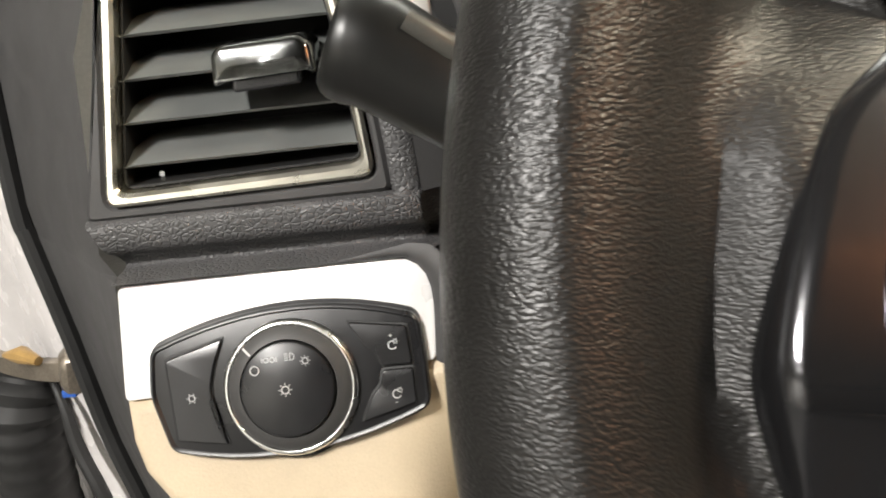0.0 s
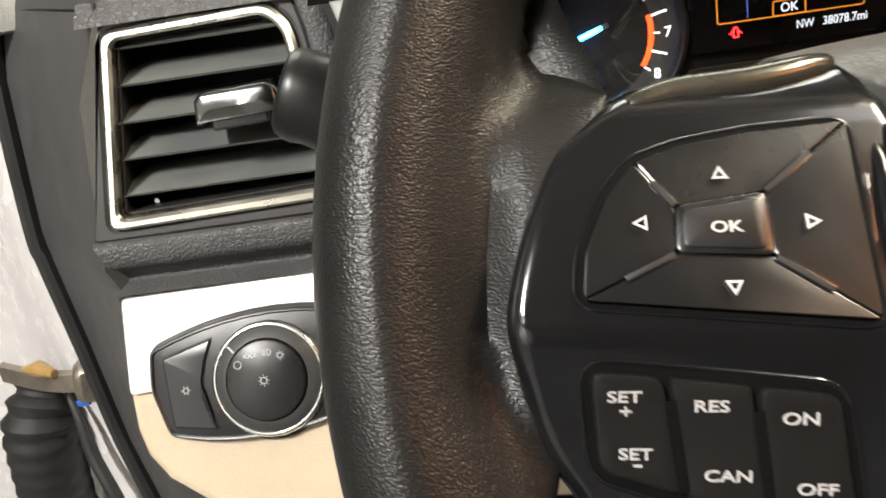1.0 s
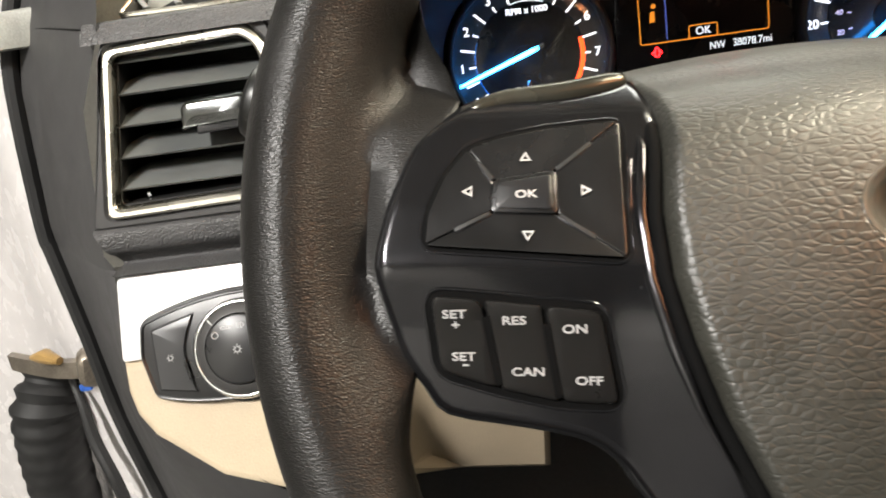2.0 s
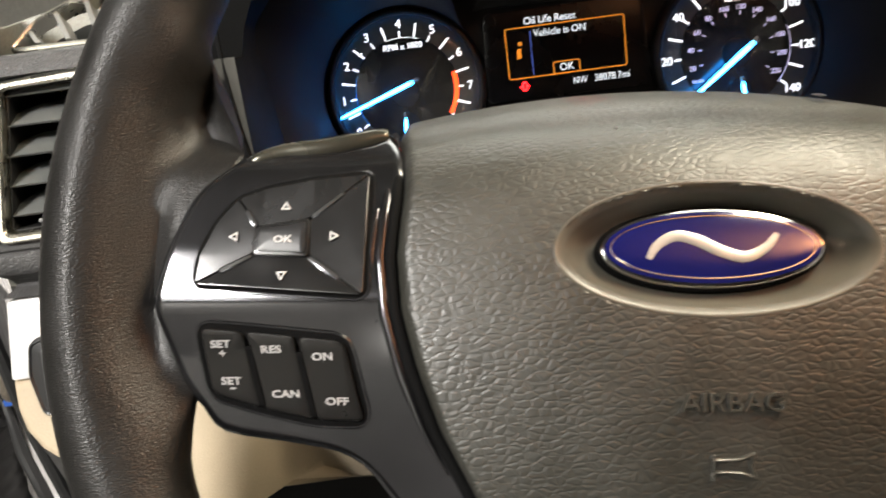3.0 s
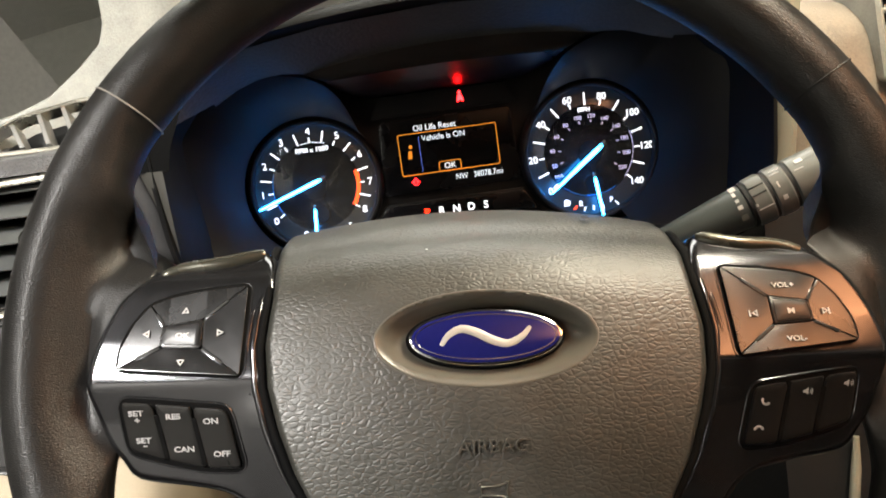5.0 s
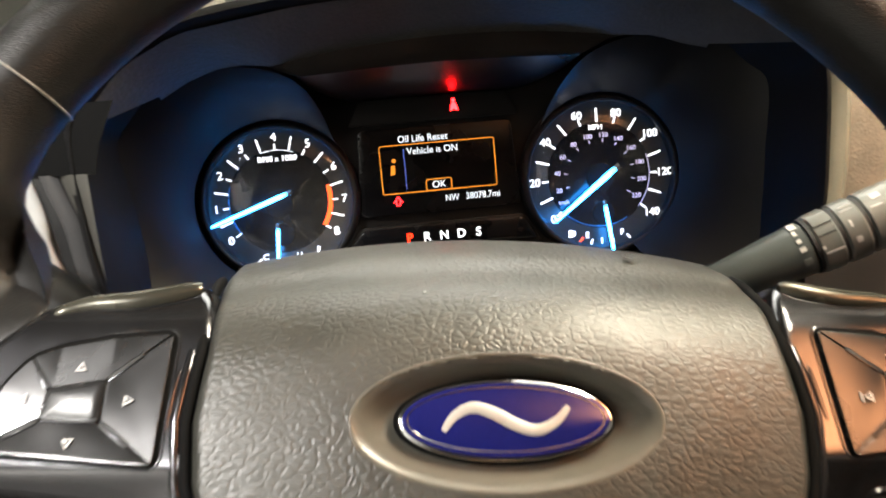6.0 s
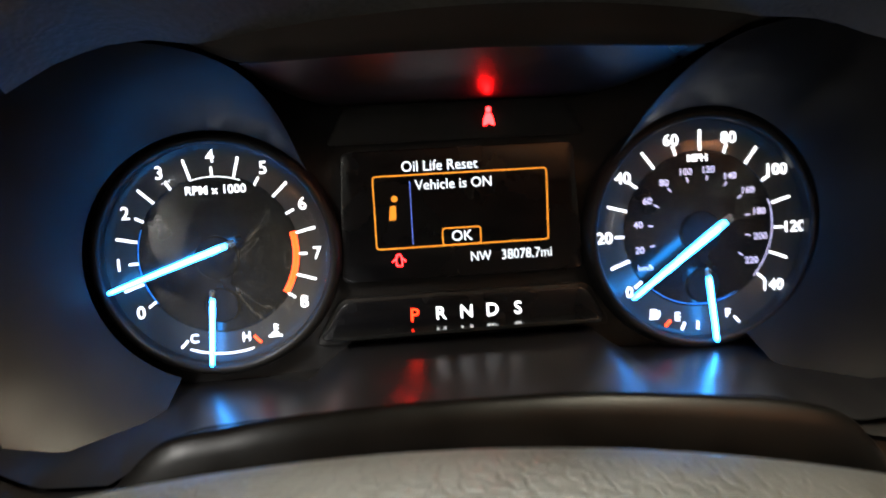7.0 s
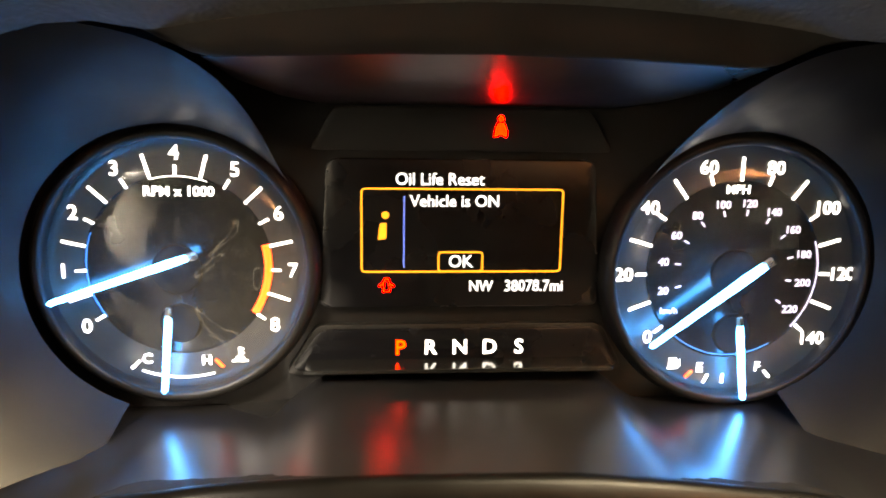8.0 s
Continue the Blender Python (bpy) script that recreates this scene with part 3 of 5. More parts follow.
        part("switch_groove", plate(flip([tuple(p - nrm), tuple(q - nrm), tuple(q + nrm), tuple(p + nrm)], side), -0.002, 0.00205, 0.0001, spoke_w, 0.004), MATT_BLACK, s)
    rail = [(u, v, spoke_w(u, v) - 0.0016) for u, v in flip(smooth_line([(-0.0905, 0.0376), (-0.0945, 0.0368), (-0.1000, 0.0352), (-0.1089, 0.0334), (-0.1220, 0.0322), (-0.1310, 0.0292)], 5), side)]
    part("spoke_rail", tube(rail, [0.0016 + 0.0020 * math.sin(math.pi * min(1.0, (k + 1) / len(rail))) ** 0.5 for k in range(len(rail))], 14), RAIL_OLIVE, s, "rounded olive-black upper edge", angle=60)
    return s


def frame_lip(inner, outer):
    bm = frame_bm(outer, inner, -0.001, 0.0005, 0.0002)
    for v in bm.verts:
        v.co.z += spoke_w(v.co.x, v.co.y)
    return bm


left_spoke, right_spoke = wheel_spoke(-1), wheel_spoke(1)


def legend(text, u, v, cap, spoke, lift=0.0022, stretch=1.0):
    word(text, cap / 0.69, LEGEND_WHITE, spoke, on_spoke(u, v, lift), "legend", 0.00008, 0.00005, stretch=stretch)


for u, v, turn in ((-0.1178, 0.0132, 90), (-0.1319, 0.0047, 180), (-0.1039, 0.0041, 0), (-0.1178, -0.0066, 270)):
    part("arrow_mark", triangle_ring(0.0017, turn), LEGEND_WHITE, left_spoke, m=on_spoke(u, v, 0.0024))
legend("OK", -0.1180, 0.0035, 0.0020, left_spoke, 0.0030, 1.25)
legend("SET", -0.1359, -0.0251, 0.0021, left_spoke, stretch=1.25)
legend("+", -0.1356, -0.0277, 0.0024, left_spoke, stretch=1.15)
legend("SET", -0.1338, -0.0353, 0.0021, left_spoke, stretch=1.25)
legend("-", -0.1334, -0.0370, 0.0026, left_spoke, stretch=1.5)
legend("RES", -0.1215, -0.0268, 0.0021, left_spoke, stretch=1.25)
legend("CAN", -0.1182, -0.0391, 0.0021, left_spoke, stretch=1.25)
legend("ON", -0.1071, -0.0290, 0.0021, left_spoke, stretch=1.25)
legend("OFF", -0.1037, -0.0413, 0.0021, left_spoke, stretch=1.25)
legend("VOL+", 0.1176, 0.0140, 0.0020, right_spoke, 0.0024, stretch=1.25)
legend("VOL-", 0.1182, -0.0074, 0.0020, right_spoke, 0.0024, stretch=1.25)
legend("M", 0.1180, 0.0034, 0.0022, right_spoke, 0.0030, 1.25)


def skip_mark(u, v, way):
    """A bar and an open triangle: previous or next track."""
    part("track_mark", triangle_ring(0.0016, 0 if way > 0 else 180), LEGEND_WHITE, right_spoke, m=on_spoke(u, v, 0.0024))
    part("track_bar", box_bm((0.0005, 0.0028, 0.0003), 0), LEGEND_WHITE, right_spoke, m=on_spoke(u + way * 0.0021, v, 0.002))


skip_mark(0.1040, 0.0030, -1)
skip_mark(0.1312, 0.0030, 1)


def handset(u, v, turn):
    bm = arc_band(0.0011, 0.0019, 200, 340, 0, 0.0002, 12)
    for a in (200, 340):
        b = box_bm((0.0011, 0.0009, 0.0002), 0, m=pose(0.0016 * math.cos(radians(a)), 0.0016 * math.sin(radians(a)), 0.0001, 0, 0, a + 90))
        me = bpy.data.meshes.new("tmp")
        b.to_mesh(me)
        bm.from_mesh(me)
        b.free()
    part("handset_mark", bm, LEGEND_WHITE, right_spoke, m=on_spoke(u, v, 0.0019) @ pose(0, 0, 0, 0, 0, turn), smooth=False)


handset(0.1050, -0.0300, -35)
handset(0.1022, -0.0410, 180)
for u, v in ((0.1215, -0.0272), (0.1378, -0.0248)):
    part("speaker_mark", plate([(-0.0016, -0.0005), (-0.0008, -0.0005), (0.0003, -0.0014), (0.0003, 0.0014), (-0.0008, 0.0005), (-0.0016, 0.0005)], 0, 0.0002, 0), LEGEND_WHITE, right_spoke, m=on_spoke(u, v, 0.0019))
    for k in (0, 1):
        part("speaker_wave", arc_band(0.0008 + 0.0007 * k, 0.0011 + 0.0007 * k, -45, 45, 0, 0.0002, 8), LEGEND_WHITE, right_spoke, m=on_spoke(u + 0.0004, v, 0.0019))

# airbag cover: rows of half width over the height
PAD_HALF = [(-0.118, 0.020), (-0.112, 0.034), (-0.100, 0.044), (-0.085, 0.0535), (-0.0649, 0.0640), (-0.0478, 0.0727), (-0.0309, 0.0788), (-0.0158, 0.0828), (0.0004, 0.0842),
            (0.0214, 0.0826), (0.030, 0.0828), (0.040, 0.0845), (0.050, 0.0866), (0.060, 0.0882)]


def pad_w(u, v):
    """Height of the cover: it leans back over the badge, rolls over at the top and turns under towards the foot."""
    t = 0.010 - v
    if t < 0:
        w = 0.22 * t - 0.0321 * (-t / 0.045) ** 2.6
    else:
        w = 0.22 * t - 2.75 * t * t if t < 0.08 else -0.22 * (t - 0.08)
    w -= 0.0006
    w -= 0.0035 * (u / 0.085) ** 2 + 0.0026 * math.exp(-((v - 0.0455) / 0.006) ** 2)
    d = math.hypot(u / 0.0405, (v + 0.0012) / 0.0168)
    if d < 1.02:
        w -= 0.0135 * min(1.0, (1.02 - d) / 0.07)
    return w


def pad_up(v):
    """The cover's outward direction across its profile, as (v, w)."""
    slope = 0.22 + 0.0321 * 2.6 / 0.045 * ((v - 0.010) / 0.045) ** 1.6 if v > 0.010 else 0.22 - 5.5 * min(0.08, 0.010 - v)
    n = math.hypot(slope, 1.0)
    return slope / n, 1.0 / n


def pad_bm():
    lines = []
    nv, nu = 200, 200
    for i in range(nv + 1):
        v = -0.118 + (0.059 + 0.118) * i / nv
        half = interp(v, PAD_HALF)
        row = []
        for j in range(nu + 1):
            s = -1 + 2 * j / nu
            s = math.copysign(1 - (1 - abs(s)) ** 1.25, s)
            u = s * half
            bend = 0.0065 * (v - 0.0) / 0.055 * (u / 0.08) ** 2 if v > 0 else 0
            edge = max(0.0, (abs(s) - 0.945) / 0.055)
            drop, (nv_, nw_) = 0.006 * edge ** 2.5 + (0.012 if j in (0, nu) else 0), pad_up(v)
            row.append((u, v - bend - drop * nv_, pad_w(u, v) - drop * nw_))
        lines.append(row)
    back = lines[-1]
    for dv, dw in ((0.0030, -0.0062), (0.0055, -0.0125), (0.0072, -0.0185), (0.0080, -0.0228), (0.0078, -0.0262), (0.0060, -0.0290), (0.0000, -0.0320), (-0.0100, -0.0330)):
        lines.append([(u, v + dv * (1 - 28 * u * u), w + dw * (1 - 28 * u * u)) for u, v, w in back])
    lines.insert(0, [(u, v, w - 0.02) for u, v, w in lines[0]])
    return loft(lines)


cover = part("airbag_cover", pad_bm(), PAD_VINYL, wheel, "grained grey airbag cover", angle=60, m=pose(-0.0022, -0.0015, 0.0025))
part("cover_gap", plate([(s * (interp(v, PAD_HALF) + 0.0030) - 0.0022, v) for s, vs in ((-1, np.linspace(0.026, -0.110, 40)), (1, np.linspace(-0.110, 0.026, 40))) for v in vs], -0.030, -0.0095, 0.0005,
                        lambda u, v: pad_w(0.07, v) - pad_w(0.07, 0.0)), MATT_BLACK, wheel)
part("word_airbag", (lambda me: (lambda b: (b.from_mesh(me), b)[1])(bmesh.new()))(word_mesh("AIRBAG", 0.0066, 0.0008)), PAD_SMOOTH, cover, "raised word AIRBAG", m=pose(0.0002, -0.0405, 0.0042, 3.3) @ Matrix.Diagonal((1.12, 1, 1, 1)), smooth=False)
horn = smooth_line([(-0.0045, -0.0030), (-0.0045, 0.0030), (-0.0038, 0.0022), (0.0022, 0.0024), (0.0058, 0.0036), (0.0052, 0.0004), (0.0058, -0.0028), (0.0022, -0.0018), (-0.0038, -0.0016)], 3, True)
part("horn_mark", frame_bm(horn, inward(horn, 0.0007), -0.001, 0.0009, 0.0003), PAD_SMOOTH, cover, "raised horn sign", m=pose(-0.0008, -0.0560, 0.0022, 8.1))
FUNNEL = [[(rx * math.cos(math.tau * k / 96), -0.0010 + ry * math.sin(math.tau * k / 96), pad_w(1.06 * rx0 * math.cos(math.tau * k / 96), -0.0012 + 1.06 * ry0 * math.sin(math.tau * k / 96)) + dz) for k in range(96)]
          for rx, ry, rx0, ry0, dz in ((0.0427, 0.0189, 0.0415, 0.0178, -0.0014), (0.0421, 0.0184, 0.0412, 0.0175, 0.0001), (0.0415, 0.0179, 0.0408, 0.0172, 0.0002), (0.0408, 0.0173, 0.0405, 0.0168, -0.0002), (0.0396, 0.0163, 0.0405, 0.0168, -0.0009),
                                       (0.0384, 0.0155, 0.0405, 0.0168, -0.0021), (0.0366, 0.0145, 0.0405, 0.0168, -0.0044), (0.0342, 0.0131, 0.0405, 0.0168, -0.0072), (0.0318, 0.0117, 0.0405, 0.0168, -0.0092), (0.0280, 0.0095, 0.0405, 0.0168, -0.0097))]
part("emblem_surround", loft(FUNNEL, closed=True), LIT_VINYL, cover, "smooth dished surround", angle=60)
# Matt black plate paints the shadow band round the badge.
part("emblem_shade", plate(ellipse(0.0304, 0.0119, 72), -0.006, 0, 0.0003), MATT_BLACK, cover, m=pose(0, -0.0006, -0.0052, -9))
emblem = part("emblem", plate(ellipse(0.0292, 0.0109, 72), -0.008, 0.0004, 0.0008), CHROME, cover, "blue oval badge with bright rim", m=pose(0, -0.0006, -0.0034, -9))
part("emblem_field", plate(ellipse(0.0282, 0.0100, 72), 0, 0.0008, 0.0004), EMBLEM_BLUE, emblem)
part("emblem_line", frame_bm(ellipse(0.0268, 0.0088, 72), ellipse(0.0264, 0.0084, 72), 0.0007, 0.00095, 0.0001), CHROME, emblem)


def swash(points, r):
    """A flat silver stroke that thins at both ends."""
    line = smooth_line(points, 6)
    bm = tube([(x, y, 0) for x, y in line], [r * (0.35 + 0.65 * math.sin(math.pi * (i + 0.5) / len(line)) ** 0.7) for i in range(len(line))], 10)
    for v in bm.verts:
        v.co.z *= 0.25
    part("emblem_swash", bm, EMBLEM_SILVER, emblem, "plain silver stroke", m=pose(0, 0, 0.0009))


swash([(-0.0170, -0.0030), (-0.0142, 0.0008), (-0.0092, 0.0032), (-0.0035, 0.0016), (0.0022, -0.0014), (0.0080, -0.0030), (0.0135, -0.0006), (0.0170, 0.0032)], 0.0017)
for side in (-1, 1):
    for gap, low, r, end, mat, name in ((0.0044, 0.0056, 0.0016, -0.060, GLOSS_BLACK, "cover_rib"), (0.0072, 0.0066, 0.0012, -0.018, GLOSS_BLACK, "cover_rib"), (0.0014, 0.0044, 0.0017, -0.108, MATT_BLACK, "cover_seal")):
        edge = []
        for v in np.linspace(0.058, end, 44):
            u = interp(v, PAD_HALF) + gap
            bend = 0.0065 * v / 0.055 * (u / 0.08) ** 2 if v > 0 else 0.0
            up = pad_up(v)
            rise = 0.0020 * ease((v - 0.030) / 0.012) if name == "cover_seal" else 0.0
            edge.append((side * u - 0.0022, v - 0.0015 - bend - (low - rise) * up[0], pad_w(0.07, v) - pad_w(0.07, 0.0) - (low - rise) * up[1]))
        radii = [r * min(1.0, 0.25 + 0.08 * (43 - k)) for k in range(44)] if name == "cover_rib" else r
        part(name, tube(edge, radii, 10), mat, wheel, "narrow glossy rib" if name == "cover_rib" else "black seal round the cover", angle=60)
for u, v, r, mat in ((-0.0212, 0.0365, 0.00035, LEGEND_WHITE), (0.0490, 0.0535, 0.0013, RUBBER)):
    part("scuff", plate(ellipse(1.6 * r, r, 12, u, v), -0.0003, 0.00012, 0, pad_w), mat, cover, "small scuff on the cover")
# hub behind the cover and the column shroud
part("hub", lathe([(0.0, -0.062), (0.045, -0.062), (0.055, -0.075), (0.05, -0.11), (0.0, -0.11)], 48), RUBBER, wheel)

# ---------------------------------------------------------------- instrument cluster
CLUSTER = Matrix.Translation((0.2075, 0.372, 0.834)) @ Matrix.Rotation(radians(84), 4, "X")
cluster = thing("instrument_cluster", CLUSTER, "lit black instrument cluster in a deep hooded binnacle", "instrument cluster")


def polar(r, a):
    return r * math.cos(radians(a)), r * math.sin(radians(a))


def tick(parent, r0, r1, a, width, mat, z=0.0006):
    bm = box_bm((r1 - r0, width, 0.0003), 0.0001, 1, pose((r0 + r1) / 2, 0, 0))
    return part("tick", bm, mat, parent, m=pose(0, 0, z, 0, 0, a), smooth=False)


def needle_bm(tail, tip, w0, w1, h=0.0016):
    outline = [(-tail, -w0 * 0.8), (0, -w0), (tip, -w1), (tip + w1, 0), (tip, w1), (0, w0), (-tail, w0 * 0.8)]
    return plate(outline, 0, h, 0.0006)


def dial(x, y, scale, label):
    d = part("dial", lathe([(0.0, 0.0), (0.0323, 0.0), (0.0325, 0.0003), (0.0328, 0.0), (0.0330, -0.0004), (0.0465, -0.0004)], 96), DIAL_BLACK, cluster, label, m=pose(x, y, 0) @ Matrix.Scale(scale, 4))
    part("dial_band", lathe([(0.0330, 0.0001), (0.0460, 0.0001)], 96), DIAL_RING, d)
    part("bezel", lathe([(0.0457, 0.0), (0.0456, 0.0052), (0.0461, 0.0064), (0.0472, 0.0070), (0.0486, 0.0066), (0.0499, 0.0046), (0.0509, 0.0)], 96), CAVITY_BLACK, d, "black dial surround", angle=60)
    lens = part("lens", lathe([(0.0, 0.0155), (0.012, 0.0151), (0.024, 0.0139), (0.034, 0.0123), (0.040, 0.0108), (0.0440, 0.0088), (0.0457, 0.0062)], 96), DIAL_LENS, d, "smeared clear lens")
    lens.visible_shadow = False
    return d


tach = dial(-0.1020, 0.0005, 0.985, "rev counter with white figures and red zone")
speedo = dial(0.1029, -0.0020, 1.04, "speedometer with white figures in miles")


def pointer(parent, x, y, a, tail, tip, w0, w1, lift):
    m = pose(x, y, lift, 0, 0, a)
    part("needle", needle_bm(tail, tip, w0, w1), NEEDLE_BLUE, parent, "glowing blue pointer", m=m)
    part("needle_core", plate([(-tail * 0.5, -w0 * 0.45), (tip * 0.97, -w1 * 0.3), (tip * 0.97, w1 * 0.3), (-tail * 0.5, w0 * 0.45)], 0.0012, 0.0019, 0.0003), NEEDLE_CORE, parent, m=m)
    part("needle_tail", box_bm((0.004, w0 * 2, 0.0012), 0.0003, 1), SATIN_METAL, parent, m=m @ pose(-tail - 0.001, 0, 0.0008))


for k in range(17):
    a = 214 - 15.5 * k
    if k % 2:
        tick(tach, 0.0328, 0.0412, a, 0.0010, DIAL_WHITE)
    else:
        tick(tach, 0.0324, 0.0362, a, 0.0009, DIAL_WHITE)
        word(str(k // 2), 0.0074, DIAL_WHITE, tach, pose(*polar(0.0403, a), 0.0006), "numeral", 0.0001, 0.00004)
part("red_zone", arc_band(0.0303, 0.0329, -34, 14, 0.0005, 0.0009, 30), GLOW_ORANGE, tach)
part("red_zone_core", arc_band(0.0310, 0.0323, -33, 13, 0.0008, 0.0011, 30), GLOW_YELLOW, tach)
part("scale_arc", arc_band(0.0321, 0.0324, 70, 106, 0.0004, 0.0007), DIAL_WHITE, tach)
part("blue_ring", arc_band(0.0321, 0.0324, 158, 216, 0.0004, 0.0007, 48), RING_BLUE, tach)
word("RPM x 1000", 0.0050, DIAL_WHITE, tach, pose(0.001, 0.0267, 0.0006), "dial_word", 0.0001, 0.00003)
part("hub_hole", lathe([(0.0, 0.0012), (0.0080, 0.0012), (0.0088, 0.0008), (0.0090, 0.0)], 48), MATT_BLACK, tach, m=pose(-0.001, -0.0015, 0))
part("hub_hole", lathe([(0.0, 0.0012), (0.0068, 0.0012), (0.0075, 0.0)], 48), MATT_BLACK, tach, m=pose(-0.0005, -0.0215, 0))
pointer(tach, -0.0008, 0.0025, 198.9, 0.0065, 0.0440, 0.0014, 0.0009, 0.0080)
pointer(tach, -0.0028, -0.0195, 264.6, 0.0030, 0.0250, 0.0011, 0.0009, 0.0080)
word("C", 0.0052, DIAL_WHITE, tach, pose(-0.0130, -0.0350, 0.0006), "dial_letter", 0.0001, 0.0001)
word("H", 0.0052, DIAL_WHITE, tach, pose(0.0083, -0.0358, 0.0006), "dial_letter", 0.0001, 0.0001)
part("scale_arc", arc_band(0.0418, 0.0424, 249, 285, 0.0004, 0.0008), DIAL_WHITE, tach)
for x, a, mat in ((-0.0172, 45, DIAL_WHITE), (0.0128, 132, GLOW_ORANGE)):
    part("tick", box_bm((0.0042, 0.0010, 0.0003), 0.0001, 1), mat, tach, m=pose(x, -0.0370, 0.0006, 0, 0, a), smooth=False)
for x, y, w, h in ((0.0, 0.0014, 0.0008, 0.0044), (0.0007, 0.0030, 0.0015, 0.0007), (0.0007, 0.0014, 0.0015, 0.0007), (0.0, -0.0016, 0.0058, 0.0008), (0.0, -0.0006, 0.0030, 0.0013)):
    part("coolant_mark", box_bm((w, h, 0.0003), 0.0001, 1, pose(0.0203 + x, -0.0345 + y, 0.0006)), DIAL_WHITE, tach, smooth=False)

for k in range(15):
    a = 219 - 18.43 * k
    if k % 2:
        tick(speedo, 0.0328, 0.0413, a, 0.0011, DIAL_WHITE)
    else:
        tick(speedo, 0.0328, 0.0368, a, 0.0010, DIAL_WHITE)
        if k:
            word(str(k * 10), 0.0068, DIAL_WHITE, speedo, pose(*polar((0.0412 if k < 10 else 0.0416) - 0.0020 * abs(math.sin(radians(a))) * (3 < k < 11), a), 0.0006), "numeral", 0.0001, 0.00004)
word("0", 0.0068, DIAL_WHITE, speedo, pose(*polar(0.0398, 219), 0.0006), "numeral", 0.0001, 0.00004)
for k in range(1, 12):
    a = 219 - 18.43 * 20 * k / 1.609344 / 10
    tick(speedo, 0.0204, 0.0226, a, 0.0006, DIAL_LILAC)
    word(str(20 * k), 0.0040, DIAL_LILAC, speedo, pose(*polar(0.0272 - 0.0024 * max(0.0, math.sin(radians(a))), a), 0.0006), "small_numeral", 0.0001, 0.00005)
word("MPH", 0.0045, DIAL_WHITE, speedo, pose(-0.001, 0.0296, 0.0006), "dial_word", 0.0001, 0.00003)
word("km/h", 0.0033, DIAL_LILAC, speedo, pose(-0.0236, -0.0150, 0.0006), "dial_word", 0.0001, 0.00003)
part("blue_ring", arc_band(0.0318, 0.0321, 226, 300, 0.0004, 0.0007, 40), RING_BLUE, speedo)
part("scale_arc", arc_band(0.0318, 0.0321, -42, 20, 0.0004, 0.0007), DIAL_LILAC, speedo)
part("hub_hole", lathe([(0.0, 0.0012), (0.0080, 0.0012), (0.0088, 0.0008), (0.0090, 0.0)], 48), MATT_BLACK, speedo, m=pose(0.0005, -0.0014, 0))
part("hub_hole", lathe([(0.0, 0.0012), (0.0068, 0.0012), (0.0075, 0.0)], 48), MATT_BLACK, speedo, m=pose(0.0014, -0.0240, 0))
pointer(speedo, 0.0010, -0.0014, 216.6, 0.0084, 0.0410, 0.0016, 0.0008, 0.0078)
pointer(speedo, 0.0005, -0.0216, 277.3, 0.0033, 0.0246, 0.0011, 0.0009, 0.0078)
word("E", 0.0050, DIAL_WHITE, speedo, pose(-0.0101, -0.0370, 0.0006), "dial_letter", 0.0001, 0.0001)
word("F", 0.0050, DIAL_WHITE, speedo, pose(0.0123, -0.0370, 0.0006), "dial_letter", 0.0001, 0.0001)
for x, y, a, mat in ((-0.0142, -0.0394, 45, GLOW_ORANGE), (-0.0075, -0.0412, 65, DIAL_WHITE), (-0.0010, -0.0412, 88, DIAL_WHITE), (0.0062, -0.0412, 110, DIAL_WHITE), (0.0163, -0.0398, 132, DIAL_WHITE)):
    part("tick", box_bm((0.0036, 0.0010, 0.0003), 0.0001, 1), mat, speedo, m=pose(x, y, 0.0006, 0, 0, a), smooth=False)
for x, y, w, h in ((-0.0205, -0.0345, 0.0030, 0.0030), (-0.0205, -0.0368, 0.0038, 0.0008), (-0.0180, -0.0350, 0.0005, 0.0028)):
    part("fuel_mark", box_bm((w, h, 0.0003), 0.0001, 1, pose(x, y, 0.0006)), DIAL_WHITE, speedo, smooth=False)

# back panel, display and gear strip
part("back_panel", plate(rounded([(-0.178, -0.062), (0.178, -0.062), (0.178, 0.085), (-0.178, 0.085)], 0.03), -0.012, -0.003, 0.001), CAVITY_BLACK, cluster)
centre = part("display_panel", plate(rounded([(-0.0530, -0.0150), (0.0505, -0.0150), (0.0470, 0.0390), (-0.0500, 0.0390)], 0.004), -0.003, 0.0015, 0.0006), LENS_BLACK, cluster, "glossy black display window")


def screen_frame(x0, y0, x1, y1, r, width, mat, z=0.0017):
    o = rounded([(x0, y0), (x1, y0), (x1, y1), (x0, y1)], r)
    part("display_frame", frame_bm(o, inward(o, width), z, z + 0.0002, 0.00005), mat, centre, smooth=False)


screen_frame(-0.0380, -0.0020, 0.0355, 0.0288, 0.0018, 0.00062, GLOW_AMBER)
screen_frame(-0.0102, -0.0019, 0.0065, 0.0058, 0.0016, 0.0006, GLOW_AMBER)
part("display_line", box_bm((0.0003, 0.0262, 0.0002), 0, m=pose(-0.0225, 0.0128, 0.0018)), GLOW_LINE, centre, smooth=False)
for text, size, x, y, mat, st in (("Oil Life Reset", 0.0062, -0.0098, 0.0318, GLOW_SCREEN, 0.93), ("Vehicle is ON", 0.0060, -0.0042, 0.0240, GLOW_SCREEN, 0.95), ("OK", 0.0064, -0.0018, 0.0019, GLOW_SCREEN, 0.95),
                                  ("NW", 0.0058, 0.0058, -0.0073, GLOW_SCREEN, 0.85), ("38078.7mi", 0.0060, 0.0256, -0.0073, GLOW_SCREEN, 0.88)):
    word(text, size, mat, centre, pose(x, y, 0.0018), "display_word", 0.00005, 0.00002, stretch=st)
